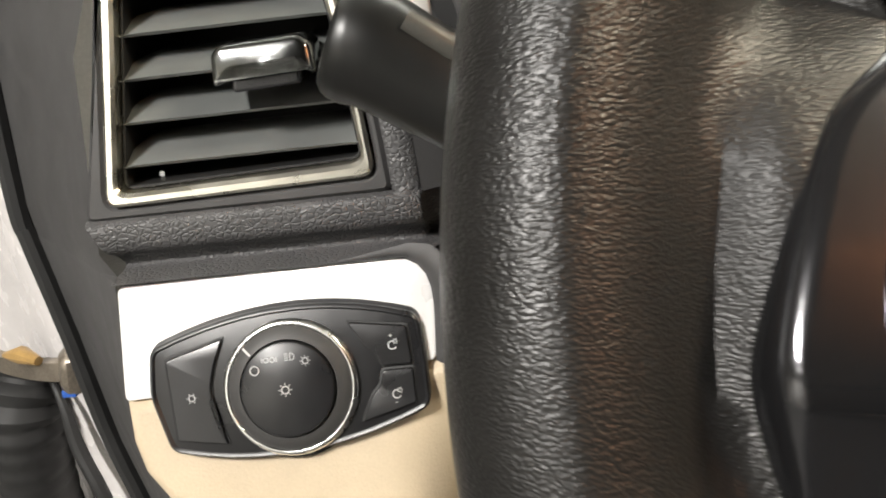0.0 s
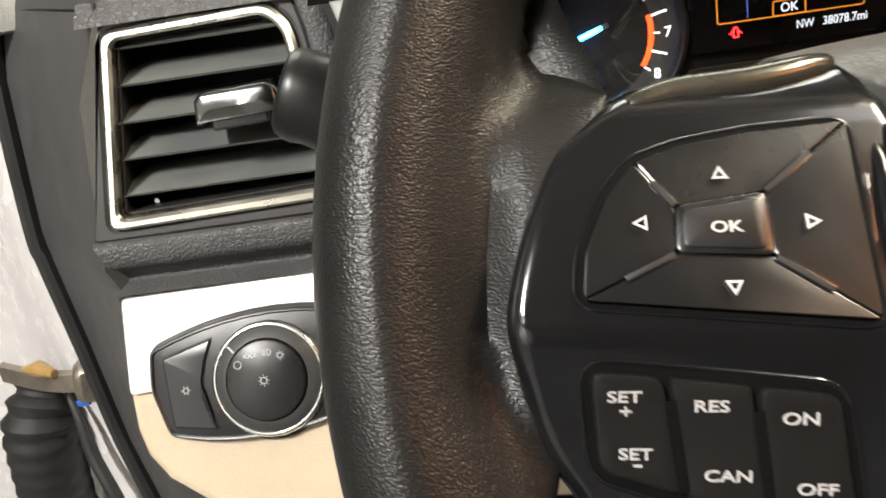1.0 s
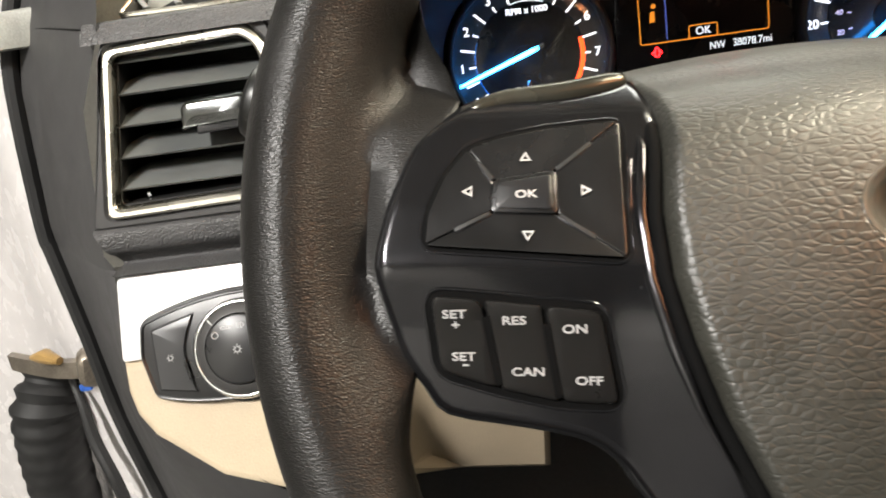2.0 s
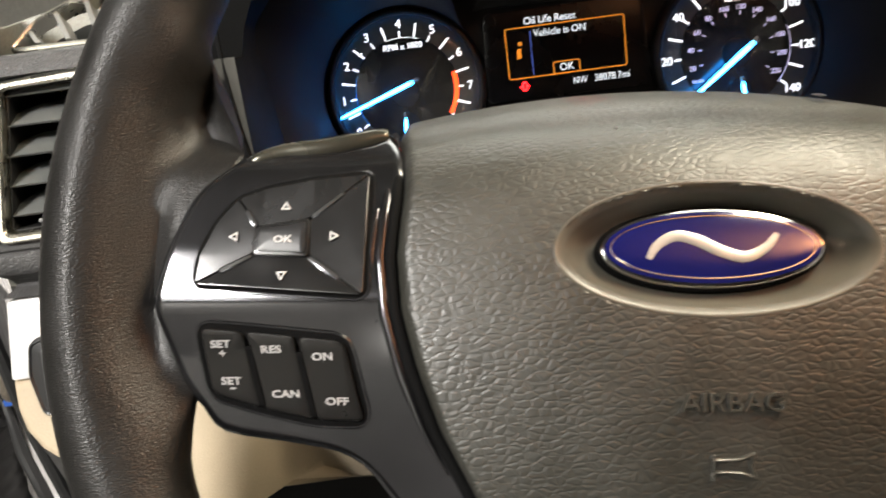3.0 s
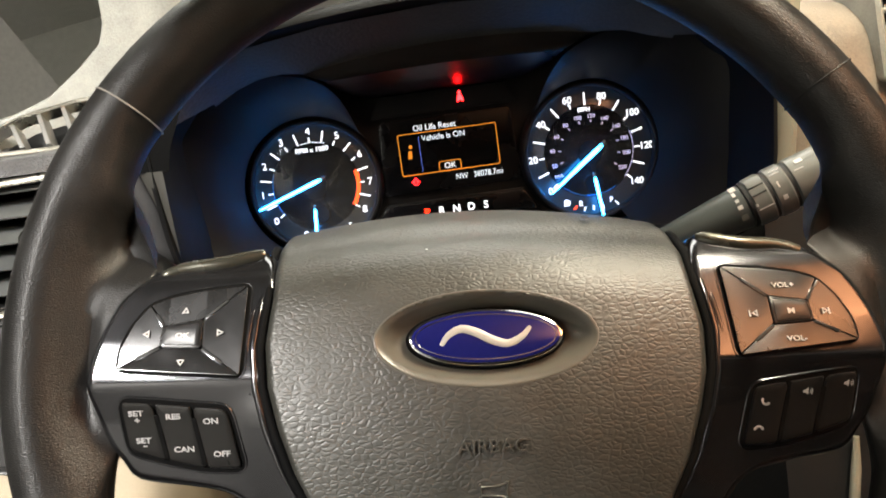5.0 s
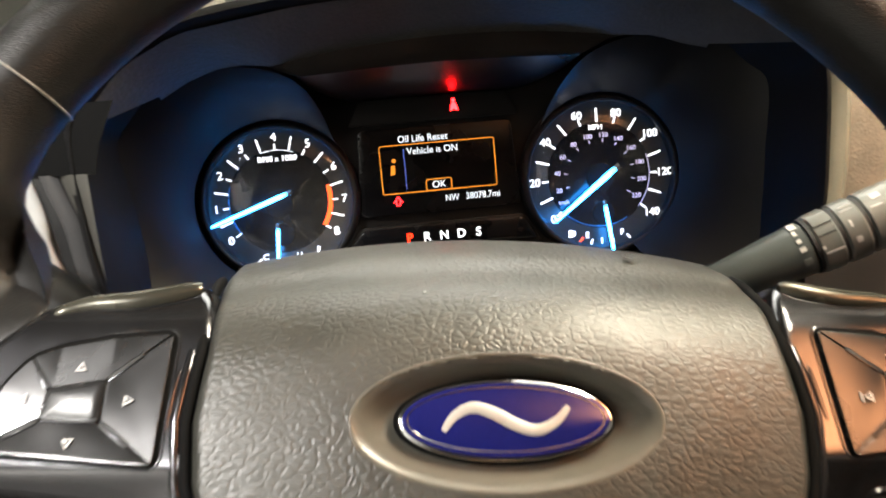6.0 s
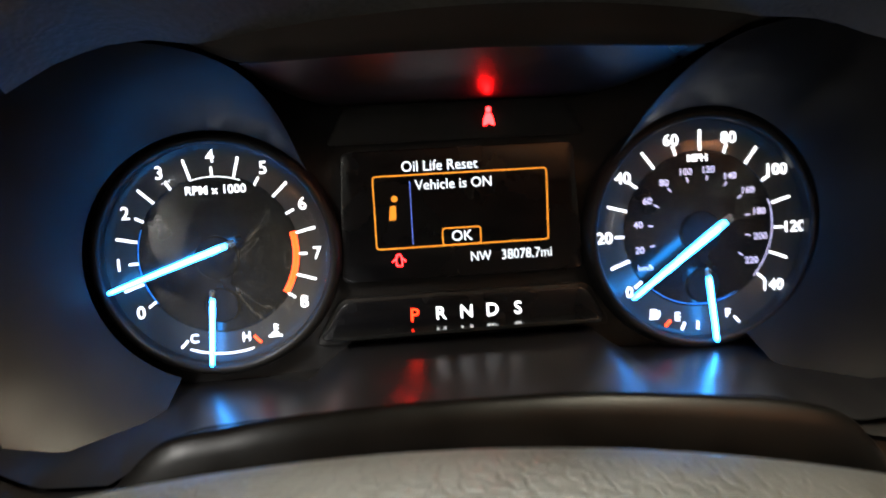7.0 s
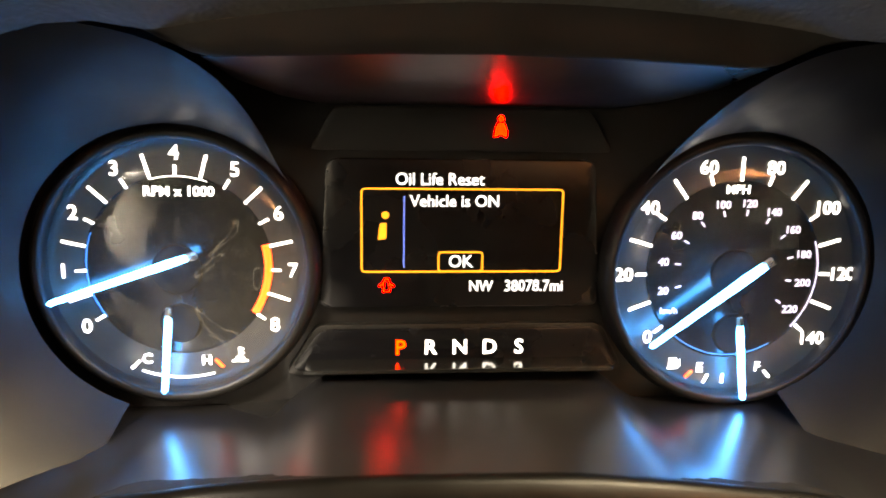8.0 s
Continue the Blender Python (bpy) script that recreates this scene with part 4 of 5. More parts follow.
part("info_dot", plate(ellipse(0.0014, 0.0013, 16, -0.0292, 0.0190), 0.0016, 0.0019, 0), GLOW_AMBER, centre, smooth=False)
part("info_stem", plate([(-0.0310, 0.0160), (-0.0288, 0.0162), (-0.0300, 0.0118), (-0.0288, 0.0122), (-0.0290, 0.0104), (-0.0318, 0.0100), (-0.0304, 0.0148), (-0.0314, 0.0148)], 0.0016, 0.0019, 0), GLOW_AMBER, centre, smooth=False)
door = rounded([(-0.0014, -0.0026), (0.0014, -0.0026), (0.0014, 0.0008), (0.0008, 0.0026), (-0.0008, 0.0026), (-0.0014, 0.0008)], 0.0005)
part("door_sign", frame_bm(door, inward(door, 0.00045), 0.0016, 0.0018, 0.00005), GLOW_RED, centre, m=pose(-0.0287, -0.0067, 0), smooth=False)
for s in (-1, 1):
    part("door_sign_wing", box_bm((0.0018, 0.0005, 0.0002), 0, m=pose(s * 0.0021, 0.0000, 0.0017, 0, 0, -s * 40)), GLOW_RED, centre, m=pose(-0.0287, -0.0067, 0), smooth=False)
strip = part("gear_strip", plate(rounded([(-0.0640, -0.0390), (0.0600, -0.0390), (0.0510, -0.0235), (-0.0530, -0.0235)], 0.004), -0.003, 0.0012, 0.0006), LENS_BLACK, cluster, "black gear display strip")
for k, ch in enumerate("PRNDS"):
    word(ch, 0.0078, GEAR_RED if k == 0 else DIAL_WHITE, strip, pose(-0.0236 + 0.01112 * k, -0.0308, 0.0015), "gear_letter", 0.0001, 0.00008)
part("strip_lip", plate(rounded([(-0.0660, -0.0410), (0.0620, -0.0410), (0.0525, -0.0220), (-0.0545, -0.0220)], 0.004), -0.003, 0.0002, 0.0004), CAVITY_BLACK, cluster)
part("strip_shelf", box_bm((0.112, 0.0016, 0.013), 0.0002, 1, pose(-0.002, -0.0358, 0.0062)), SHELF_BLACK, cluster, "glossy shelf under the gear letters")
top = part("warning_strip", plate(rounded([(-0.0560, 0.0420), (0.0530, 0.0420), (0.0440, 0.0570), (-0.0470, 0.0570)], 0.003), -0.003, 0.0010, 0.0002), CAVITY_BLACK, cluster, "black strip for warning lights")


HOOD_TOP = [(-0.182, 0.044), (-0.176, 0.056), (-0.158, 0.0755), (-0.130, 0.0895), (-0.070, 0.0985), (0, 0.1025), (0.070, 0.0985), (0.130, 0.0915), (0.161, 0.0805), (0.181, 0.0615), (0.190, 0.047)]
TRAY_EDGE = [(-0.172, -0.0480), (-0.150, -0.0600), (-0.128, -0.0610), (-0.110, -0.0500), (-0.090, -0.0466), (-0.072, -0.0448), (-0.036, -0.0438), (0, -0.0441), (0.036, -0.0458), (0.080, -0.0511), (0.108, -0.0560), (0.128, -0.0630), (0.150, -0.0620), (0.180, -0.0480)]
HOOD_LOW = [(0.0, 0.0714), (0.030, 0.0709), (0.060, 0.0697), (0.078, 0.0690), (0.084, 0.0715), (0.0945, 0.0762), (0.105, 0.0778), (0.120, 0.0765), (0.1355, 0.0710), (0.150, 0.0630)]


def hood_low(x):
    """Lower edge of the brow, over the display and round the dial hoods."""
    return interp(abs(x), HOOD_LOW)


def arch(x):
    """Upper edge of the brow."""
    return max(0.0856 - 0.9 * (x - 0.01) ** 2, hood_low(x) + 0.0006)


ceiling = [[(x * 0.66, 0.0577, -0.004), (x * 0.80, 0.0608 + 0.3 * (hood_low(x) - 0.0714), 0.020), (x * 0.92, 0.0655 + 0.7 * (hood_low(x) - 0.0714), 0.040), (x, hood_low(x), 0.058)] for x in np.linspace(-0.079, 0.079, 25)]
part("binnacle_ceiling", loft(ceiling), CEILING_BLACK, cluster, "smooth black ceiling over the display", angle=60)
part("brow", loft([[(x, hood_low(x), 0.0581), (x, hood_low(x) + 0.0005, 0.0592), (x, 0.5 * (hood_low(x) + arch(x)), 0.0605), (x, arch(x), 0.0615)] for x in np.linspace(-0.125, 0.125, 41)]), CAVITY_BLACK, cluster, "matt black brow", angle=60)
part("hood_underside", loft([[(x, arch(x) - 0.001, 0.0610), (x, arch(x) + 0.0006, 0.0640), (x * 1.08, arch(x) + 0.4 * (interp(x * 1.2, HOOD_TOP) - arch(x)), 0.0790), (x * 1.2, interp(x * 1.2, HOOD_TOP), 0.0975)] for x in np.linspace(-0.150, 0.150, 41)]), HOOD_GREY, cluster, "grained dark grey underside of the hood", angle=60)
part("dial_tray", loft([[(x, (interp(x, TRAY_EDGE) - 0.0012) * f + (-0.0535 + 0.0125 * ease((0.070 - abs(x)) / 0.022)) * (1 - f), z) for f, z in ((0.0, -0.003), (0.15, 0.010), (0.3, 0.0215), (0.5, 0.038), (0.7, 0.0530), (1.0, 0.0738))] for x in np.linspace(-0.168, 0.175, 71)]), TRAY_BLACK, cluster, "smooth black tray under the dials", angle=60)
part("belt_lamp_head", plate(ellipse(0.0011, 0.0012, 14, 0.0117, 0.0536), 0.0011, 0.0014, 0), GLOW_RED, top, "red seat belt warning light", smooth=False)
part("belt_lamp_body", plate([(0.0093, 0.0470), (0.0107, 0.0474), (0.0117, 0.0482), (0.0127, 0.0474), (0.0141, 0.0470), (0.0137, 0.0498), (0.0128, 0.0521), (0.0106, 0.0521), (0.0097, 0.0498)], 0.0011, 0.0014, 0), GLOW_RED, top, smooth=False)

# round tunnels over the dials
POD_GROW = [(38, 0.0215), (75, 0.0215), (95, 0.0265), (112, 0.036), (126, 0.047), (138, 0.0465), (150, 0.042), (165, 0.037), (180, 0.0345), (200, 0.034), (240, 0.034)]


def pod_bm(side):
    lines = [[], [], [], []]
    for i in range(73):
        a = -70 + 320 * i / 72 if side < 0 else 250 - 320 * i / 72
        b = a if side < 0 else 180 - a
        k = min(1.0, max(0.0, (b - 38) / 40)) * min(1.0, max(0.0, (292 - b) / 60))
        k = k * k * (3 - 2 * k)
        grow = interp(b, POD_GROW) + (0.006 if side > 0 else 0.0) * max(0.0, min(1.0, (b - 110) / 30))
        for n, (f, g) in enumerate(((0, 0), (0.35, 0.45), (0.75, 0.85), (1, 1))):
            r, z = 0.0505 + grow * k * f, 0.009 + 0.050 * k * g
            lines[n].append((r * math.cos(radians(a)), r * math.sin(radians(a)), z))
    return loft(lines)


for side, x in ((-1, -0.1020), (1, 0.1025)):
    part("dial_tunnel", pod_bm(side), CAVITY_BLACK, cluster, "black hood over a dial", m=pose(x, 0, 0), angle=60)

FRONT = [(-0.176, 0.056), (-0.182, 0.042), (-0.181, 0.010), (-0.178, -0.020), (-0.170, -0.048), (-0.150, -0.064), (-0.128, -0.064), (-0.110, -0.0500), (-0.072, -0.0452), (-0.036, -0.0442), (0, -0.0445), (0.036, -0.0462),
         (0.080, -0.0515), (0.108, -0.0565), (0.128, -0.066), (0.150, -0.066), (0.178, -0.050), (0.188, -0.025), (0.191, 0.002), (0.192, 0.046), (0.181, 0.062), (0.161, 0.081), (0.130, 0.092), (0.070, 0.099), (0, 0.103),
         (-0.070, 0.099), (-0.130, 0.090), (-0.158, 0.076)]
BACK = [(x * 0.94, -0.062 if y < -0.03 else y * 0.82) for x, y in FRONT]


def ring3(points, z):
    """A closed ring at depth z, held back along the lower edge."""
    out = []
    for x, y in smooth_line(points, 4, True):
        low = min(1.0, max(0.0, (-0.030 - y) / 0.014)) * min(1.0, max(0.0, (0.185 - abs(x)) / 0.05))
        out.append((x, y, z * (1 - 0.24 * low) if z > 0 else z))
    return out


def mid(f):
    return [(a[0] * f + b[0] * (1 - f), a[1] * f + b[1] * (1 - f)) for a, b in zip(FRONT, BACK)]


part("binnacle", loft([ring3(BACK, -0.006), ring3(mid(0.3), 0.025), ring3(mid(0.7), 0.065), ring3(FRONT, 0.098), ring3([(x * 1.01, y * 1.03) for x, y in FRONT], 0.103),
                       ring3([(x * 1.03, y * 1.07) for x, y in FRONT], 0.100), ring3([(x * 1.05, y * 1.16) for x, y in FRONT], 0.06), ring3([(x * 1.05, y * 1.16) for x, y in FRONT], -0.02)], closed=True),
     BINNACLE_BLACK, cluster, "deep black binnacle round the dials", angle=50)

CREST = smooth_line([(-0.140, -0.0760), (-0.126, -0.0630), (-0.110, -0.0495), (-0.090, -0.0466), (-0.072, -0.0448), (-0.036, -0.0438), (0, -0.0441), (0.036, -0.0458), (0.080, -0.0511), (0.105, -0.0555), (0.122, -0.0620), (0.134, -0.0750)], 5)
part("binnacle_lip", loft([[(x, y + dy, 0.0746 + dz) for dy, dz in ((-0.004, -0.0030), (-0.0006, -0.0022), (0.0008, 0.0), (0.0006, 0.0018), (-0.0008, 0.0036), (-0.0060, 0.0060), (-0.0150, 0.0085), (-0.0300, 0.0100), (-0.0600, 0.0100))] for x, y in CREST]),
     LIP_BROWN, cluster, "rounded brown-black lip under the dials", angle=60)

# ---------------------------------------------------------------- left end of the dashboard
V_TAN, S_TAN = math.tan(radians(12)), math.tan(radians(22))


def on_vent(x, z, d=0.0):
    return x, 0.309 + (z - 0.787) * V_TAN - d, z


def on_panel(x, z, d=0.0):
    return x, 0.280 + (z - 0.715) * S_TAN - d, z


dash = thing("dashboard", pose(0, 0, 0), "dark grey grained dashboard with beige lower panel", "dashboard", kind="structure")
VENT_OUT = rounded([(-0.1360, 0.7850), (-0.0268, 0.7870), (-0.0315, 0.8400), (-0.0352, 0.8660), (-0.0450, 0.8760), (-0.1228, 0.8735)], 0.006, 4)
VENT_IN = rounded([(-0.1304, 0.7898), (-0.0310, 0.7925), (-0.0358, 0.8400), (-0.0400, 0.8640), (-0.0470, 0.8710), (-0.1180, 0.8690)], 0.005, 4)
SURROUND = rounded([(-0.1466, 0.7791), (-0.0206, 0.7796), (-0.0250, 0.8300), (-0.0285, 0.8620), (-0.0330, 0.8795), (-0.1236, 0.8790)], 0.005, 4)


def placed(bm, place):
    for v in bm.verts:
        v.co = Vector(place(*v.co))
    return bm


part("vent_surround", placed(frame_bm(SURROUND, inward(VENT_OUT, -0.0005), -0.03, 0.0, 0.002), on_vent), DASH_SMOOTH, dash, "smooth dark grey vent surround")
vent = thing("air_vent", pose(0, 0, 0), "dash air vent with satin metal frame and grey slats", "air vent")
part("vent_frame", placed(frame_bm(VENT_OUT, VENT_IN, -0.01, 0.0025, 0.0014), on_vent), SATIN_METAL, vent, "satin metal frame")
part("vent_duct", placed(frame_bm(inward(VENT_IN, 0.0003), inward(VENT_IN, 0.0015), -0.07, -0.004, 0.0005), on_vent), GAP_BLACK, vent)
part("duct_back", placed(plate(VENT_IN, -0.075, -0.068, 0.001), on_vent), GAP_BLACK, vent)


def slat(z):
    """One slat: a thin blade leaning down to its front edge, pointed at the ends."""
    f = (z - 0.790) / 0.0800
    x0, x1 = -0.1300 + 0.0120 * f, -0.0315 - 0.0085 * f
    lines = []
    for x, k in ((x0, 0.0), (x0 + 0.004, 0.8), (x0 + 0.009, 1.0), (x1 - 0.006, 1.0), (x1, 0.6)):
        sec = [(0.001, 0.0), (0.000, 0.0012), (0.002, 0.0022), (0.016, 0.0085), (0.030, 0.0092), (0.030, 0.0078), (0.012, 0.0035), (0.003, 0.0)]
        lines.append([(x, 0.309 + (z - 0.787) * V_TAN + 0.004 + d * (0.25 + 0.75 * k), z + h * (0.4 + 0.6 * k)) for d, h in sec])
    return loft(lines, closed=True, caps=True)


for k in range(5):
    part("slat", slat(0.7985 + 0.0165 * k), SLAT_GREY, vent, angle=30)
SLIDER = rounded([(-0.0190, -0.0065), (-0.0185, 0.0045), (-0.0150, 0.0078), (0.0150, 0.0088), (0.0190, 0.0052), (0.0200, -0.0052), (0.0168, -0.0046), (0.0140, -0.0008), (-0.0120, -0.0018), (-0.0155, -0.0060)], 0.0018, 3)
part("vent_slider", placed(plate(SLIDER, -0.012, 0.0100, 0.0022), lambda u, v, d: on_vent(-0.0630 + u, 0.8345 + v, d + 0.004)), SLIDER_CHROME, vent, "chromed vent slider", angle=60)
GRIP = rounded([(-0.0125, -0.0098), (0.0145, -0.0088), (0.0148, -0.0006), (-0.0122, -0.0016)], 0.0018, 3)
part("slider_grip", placed(plate(GRIP, -0.012, 0.0075, 0.0015), lambda u, v, d: on_vent(-0.0630 + u, 0.8345 + v, d + 0.004)), GLOSS_BLACK, vent)
part("vent_screw", lathe([(0, 0.001), (0.0012, 0.001), (0.0014, 0.0), (0.0014, -0.004)], 12), CHROME, vent, m=pose(-0.117, 0.325, 0.793, 90))

# padded ledge under the vent, then the recess above the silver strip
LEDGE = [(0.3095, 0.7800), (0.3050, 0.7787), (0.3040, 0.7740), (0.3046, 0.7692), (0.3068, 0.7660), (0.3105, 0.7636), (0.3128, 0.7604), (0.3118, 0.7576), (0.2950, 0.7566)]


def ledge_row(x, off):
    return [(x + (0.0095 * (0.7800 - z) / 0.0234 if x < -0.14 else 0.0), y + off, z) for y, z in smooth_line(LEDGE, 4)]


part("padded_ledge", loft([ledge_row(x, off) for x, off in ((-0.1468, 0.006), (-0.1464, 0.0012), (-0.1456, 0.0), (-0.08, 0.0), (-0.02, 0.0), (-0.0110, 0.0), (-0.0098, 0.0012), (-0.0085, 0.006), (-0.002, 0.014))]),
     DASH_GREY, dash, "grained dark grey padding", angle=50)
# the padding turns up beside the vent and meets a smooth panel
BESIDE = [(0.7785, -0.0212, -0.0098), (0.800, -0.0228, -0.0112), (0.830, -0.0256, -0.0140), (0.862, -0.0292, -0.0180), (0.880, -0.0338, -0.0230)]
part("side_pad", loft([[(x0, on_vent(x0, z)[1] + 0.006, z), (x0 + 0.0005, on_vent(x0, z)[1] - 0.0008, z), (x0 + 0.003, on_vent(x0, z)[1] - 0.0022, z), (x1 - 0.002, on_vent(x1, z)[1] - 0.0016, z), (x1, on_vent(x1, z)[1] + 0.001, z)] for z, x0, x1 in BESIDE]), DASH_GREY, dash, "grained padding beside the vent", angle=60)
part("inner_panel", loft([[(x1 - 0.0005, on_vent(x1, z)[1] + 0.0012, z), (x1 + 0.008, on_vent(x1, z)[1] + 0.006, z), (x1 + 0.022, on_vent(x1, z)[1] + 0.016, z), (x1 + 0.040, on_vent(x1, z)[1] + 0.020, z)] for z, x0, x1 in BESIDE]), DASH_SMOOTH, dash, "smooth dark panel beside the vent", angle=60)
part("upper_pad", loft([[(x, y, z) for y, z in smooth_line([(0.325, 0.876), (0.331, 0.8840), (0.343, 0.8872), (0.42, 0.8885), (0.70, 0.905), (0.96, 0.905)], 4)] for x in (-0.133, -0.126, -0.06, -0.005)]), DASH_GREY, dash, "grained dark grey upper dash", angle=50)
part("upper_pad", loft([[(x, y, z) for y, z in smooth_line([(0.38, 0.945), (0.45, 0.953), (0.7, 0.93), (0.96, 0.91)], 4)] for x in (-0.012, 0.1, 0.3, 0.425)]), DASH_GREY, dash, angle=50)
CORNER = [(-0.0084, 0.7380), (-0.0088, 0.7440), (-0.0104, 0.7492), (-0.0136, 0.7532), (-0.0182, 0.7556), (-0.0250, 0.7566)]
SILVER = rounded([(-0.1361, 0.7123), (-0.0100, 0.7171)] + CORNER + [(-0.1354, 0.7548)], 0.003, 4)
part("corner_cove", placed(loft([[(x + f * k * nx, z + f * k * nz, d * k) for f, d in ((-0.0012, -0.001), (0.0006, 0.0010), (0.0030, 0.0036), (0.0070, 0.0056), (0.0120, 0.0050))] for (x, z), (nx, nz), k in zip([(-0.0090, 0.7170)] + CORNER + [(-0.0450, 0.7564)], [(1, 0), (1, 0), (0.96, 0.28), (0.82, 0.57), (0.57, 0.82), (0.28, 0.96), (0, 1), (0, 1)], (1, 1, 1, 0.95, 0.8, 0.55, 0.3, 0.05))]), on_panel), DASH_SMOOTH, dash, "smooth dark cove round the strip's corner", angle=60)
part("silver_strip", placed(plate(SILVER, -0.02, 0.0, 0.0015), on_panel), SILVER_TRIM, dash, "bright silver painted strip")
LOWER = [(-0.1362, 0.7118), (-0.1350, 0.697), (-0.1310, 0.685), (-0.1220, 0.674), (-0.0867, 0.6507), (-0.0500, 0.6400), (0.0, 0.606), (0.03, 0.574), (0.092, 0.565), (0.095, 0.7168), (-0.010, 0.7168)]
def on_knee(x, z, d=0.0):
    """The knee panel, bent under right of the switch to put it in shade."""
    px, py, pz = on_panel(x, z, d)
    return px, py + 0.9 * ease((x + 0.03) / 0.05) * max(0.0, 0.712 - z), pz


part("beige_panel", placed(plate(LOWER, -0.03, -0.0005, 0.004, cut=0.008), on_knee), BEIGE, dash, "beige grained knee panel", angle=50)
part("dash_fascia", placed(plate([(-0.010, 0.700), (0.44, 0.700), (0.44, 0.762), (-0.010, 0.762)], -0.06, -0.03, 0.003), on_panel), DASH_SMOOTH, dash)

# headlight switch
switch = thing("headlight_switch", pose(0, 0, 0), "black rotary headlight switch with bright ring in the dash", "light switch")
def bow(p, q, r, n=9):
    """Points of a curve from p to r that passes q half way."""
    c = [2 * b - 0.5 * (a + d) for a, b, d in zip(p, q, r)]
    return [tuple((1 - t) ** 2 * a + 2 * t * (1 - t) * b + t * t * d for a, b, d in zip(p, c, r)) for t in (k / n for k in range(n + 1))]


PLATE = rounded([(-0.1239, 0.7155)] + bow((-0.1226, 0.7328), (-0.0680, 0.7442), (-0.0152, 0.7370)) + [(-0.0136, 0.7200)] + bow((-0.0132, 0.7032), (-0.0660, 0.6903), (-0.1170, 0.6946)), 0.004, 4)
part("switch_plate", placed(plate(PLATE, -0.01, 0.004, 0.0022), on_panel), BUTTON_BLACK, switch)
part("plate_rim", placed(frame_bm(inward(PLATE, 0.0003), inward(PLATE, 0.0024), 0.001, 0.0049, 0.0009), on_panel), BUTTON_BLACK, switch)
LB = [(-0.1165, 0.7288), (-0.0922, 0.7350), (-0.0962, 0.7262), (-0.0985, 0.7180), (-0.0983, 0.7092), (-0.0958, 0.7020), (-0.0930, 0.6962), (-0.1141, 0.6990)]
RB1 = [(-0.0434, 0.7365), (-0.0200, 0.7335), (-0.0188, 0.7193), (-0.0312, 0.7193), (-0.0331, 0.7239), (-0.0375, 0.7274)]
RB2 = [(-0.0312, 0.7183), (-0.0188, 0.7183), (-0.0184, 0.7053), (-0.0410, 0.6999), (-0.0360, 0.7096), (-0.0326, 0.7126)]
for o in (LB, RB1, RB2):
    b = part("push_button", placed(plate(rounded(inward(o, 0.0004), 0.0012), -0.002, 0.0056, 0.0006), on_panel), BUTTON_BLACK, switch, angle=20)
    part("button_gap", placed(plate(rounded(inward(o, -0.0004), 0.0012), -0.002, 0.0043, 0.0001), on_panel), GAP_BLACK, switch)
KNOB = Matrix.Translation(on_panel(-0.0672, 0.7134, 0.0)) @ Matrix.Rotation(radians(68), 4, "X")
part("knob_well", lathe([(0.0285, -0.002), (0.0285, 0.0012), (0.0278, 0.0018), (0.0262, 0.001), (0.0262, -0.002)], 72), GLOSS_BLACK, switch, m=KNOB)
part("chrome_ring", lathe([(0.0266, 0.0), (0.0268, 0.0040), (0.0264, 0.0056), (0.0256, 0.0064), (0.0247, 0.0067), (0.0243, 0.0064), (0.0242, 0.002)], 72), BRIGHT_RING, switch, "bright chrome ring", m=KNOB, angle=70)
part("knob_collar", lathe([(0.0243, 0.0030), (0.0242, 0.0062), (0.0236, 0.0068), (0.0200, 0.0088), (0.0190, 0.0090), (0.0187, 0.0084), (0.0186, 0.002)], 72), COLLAR_GREY, switch, "matt grey collar", m=KNOB, angle=50)
knob = part("knob", lathe([(0.0183, 0.004), (0.0183, 0.0098), (0.0179, 0.0108), (0.0170, 0.0112), (0.0, 0.0116)], 72), BUTTON_BLACK, switch, "round black knob", m=KNOB)


def sun_mark(parent, m, r, rays=8):
    part("lamp_mark", arc_band(r * 0.5, r * 0.68, 0, 359.9, 0, 0.0002, 20), LEGEND_WHITE, parent, m=m, smooth=False)
    for k in range(rays):
        part("lamp_ray", box_bm((r * 0.3, r * 0.12, 0.0002), 0, m=pose(0, 0, 0, 0, 0, 360 * k / rays) @ pose(r * 0.95, 0, 0.0001)), LEGEND_WHITE, parent, m=m, smooth=False)


sun_mark(knob, pose(-0.0005, 0.0, 0.0116), 0.0024)
sun_mark(knob, pose(0.0080, 0.0104, 0.0112), 0.0019)
part("off_mark", arc_band(0.0015, 0.0019, 0, 359.9, 0, 0.0002, 20), LEGEND_WHITE, knob, m=pose(-0.0118, 0.0082, 0.0112), smooth=False)
for s in (-1, 1):
    part("side_lamp_mark", arc_band(0.0007, 0.0011, 0, 359.9, 0, 0.0002, 14), LEGEND_WHITE, knob, m=pose(-0.0058 + s * 0.0012, 0.0118, 0.0112), smooth=False)
    for a in (-40, 0, 40):
        part("lamp_ray", box_bm((0.0008, 0.0003, 0.0002), 0), LEGEND_WHITE, knob, m=pose(-0.0058 + s * 0.0028, 0.0118 + s * 0.0008 * math.sin(radians(a)) * 1.2, 0.0113, 0, 0, a), smooth=False)
beam = [(0.0, -0.0016)] + [(x, y) for x, y in ellipse(0.0019, 0.0016, 12, 0, 0, -90, 90)] + [(0.0, 0.0016)]
part("beam_mark", frame_bm(beam, inward(beam, 0.0003), 0, 0.0002, 0), LEGEND_WHITE, knob, m=pose(0.0022, 0.0124, 0.0112), smooth=False)
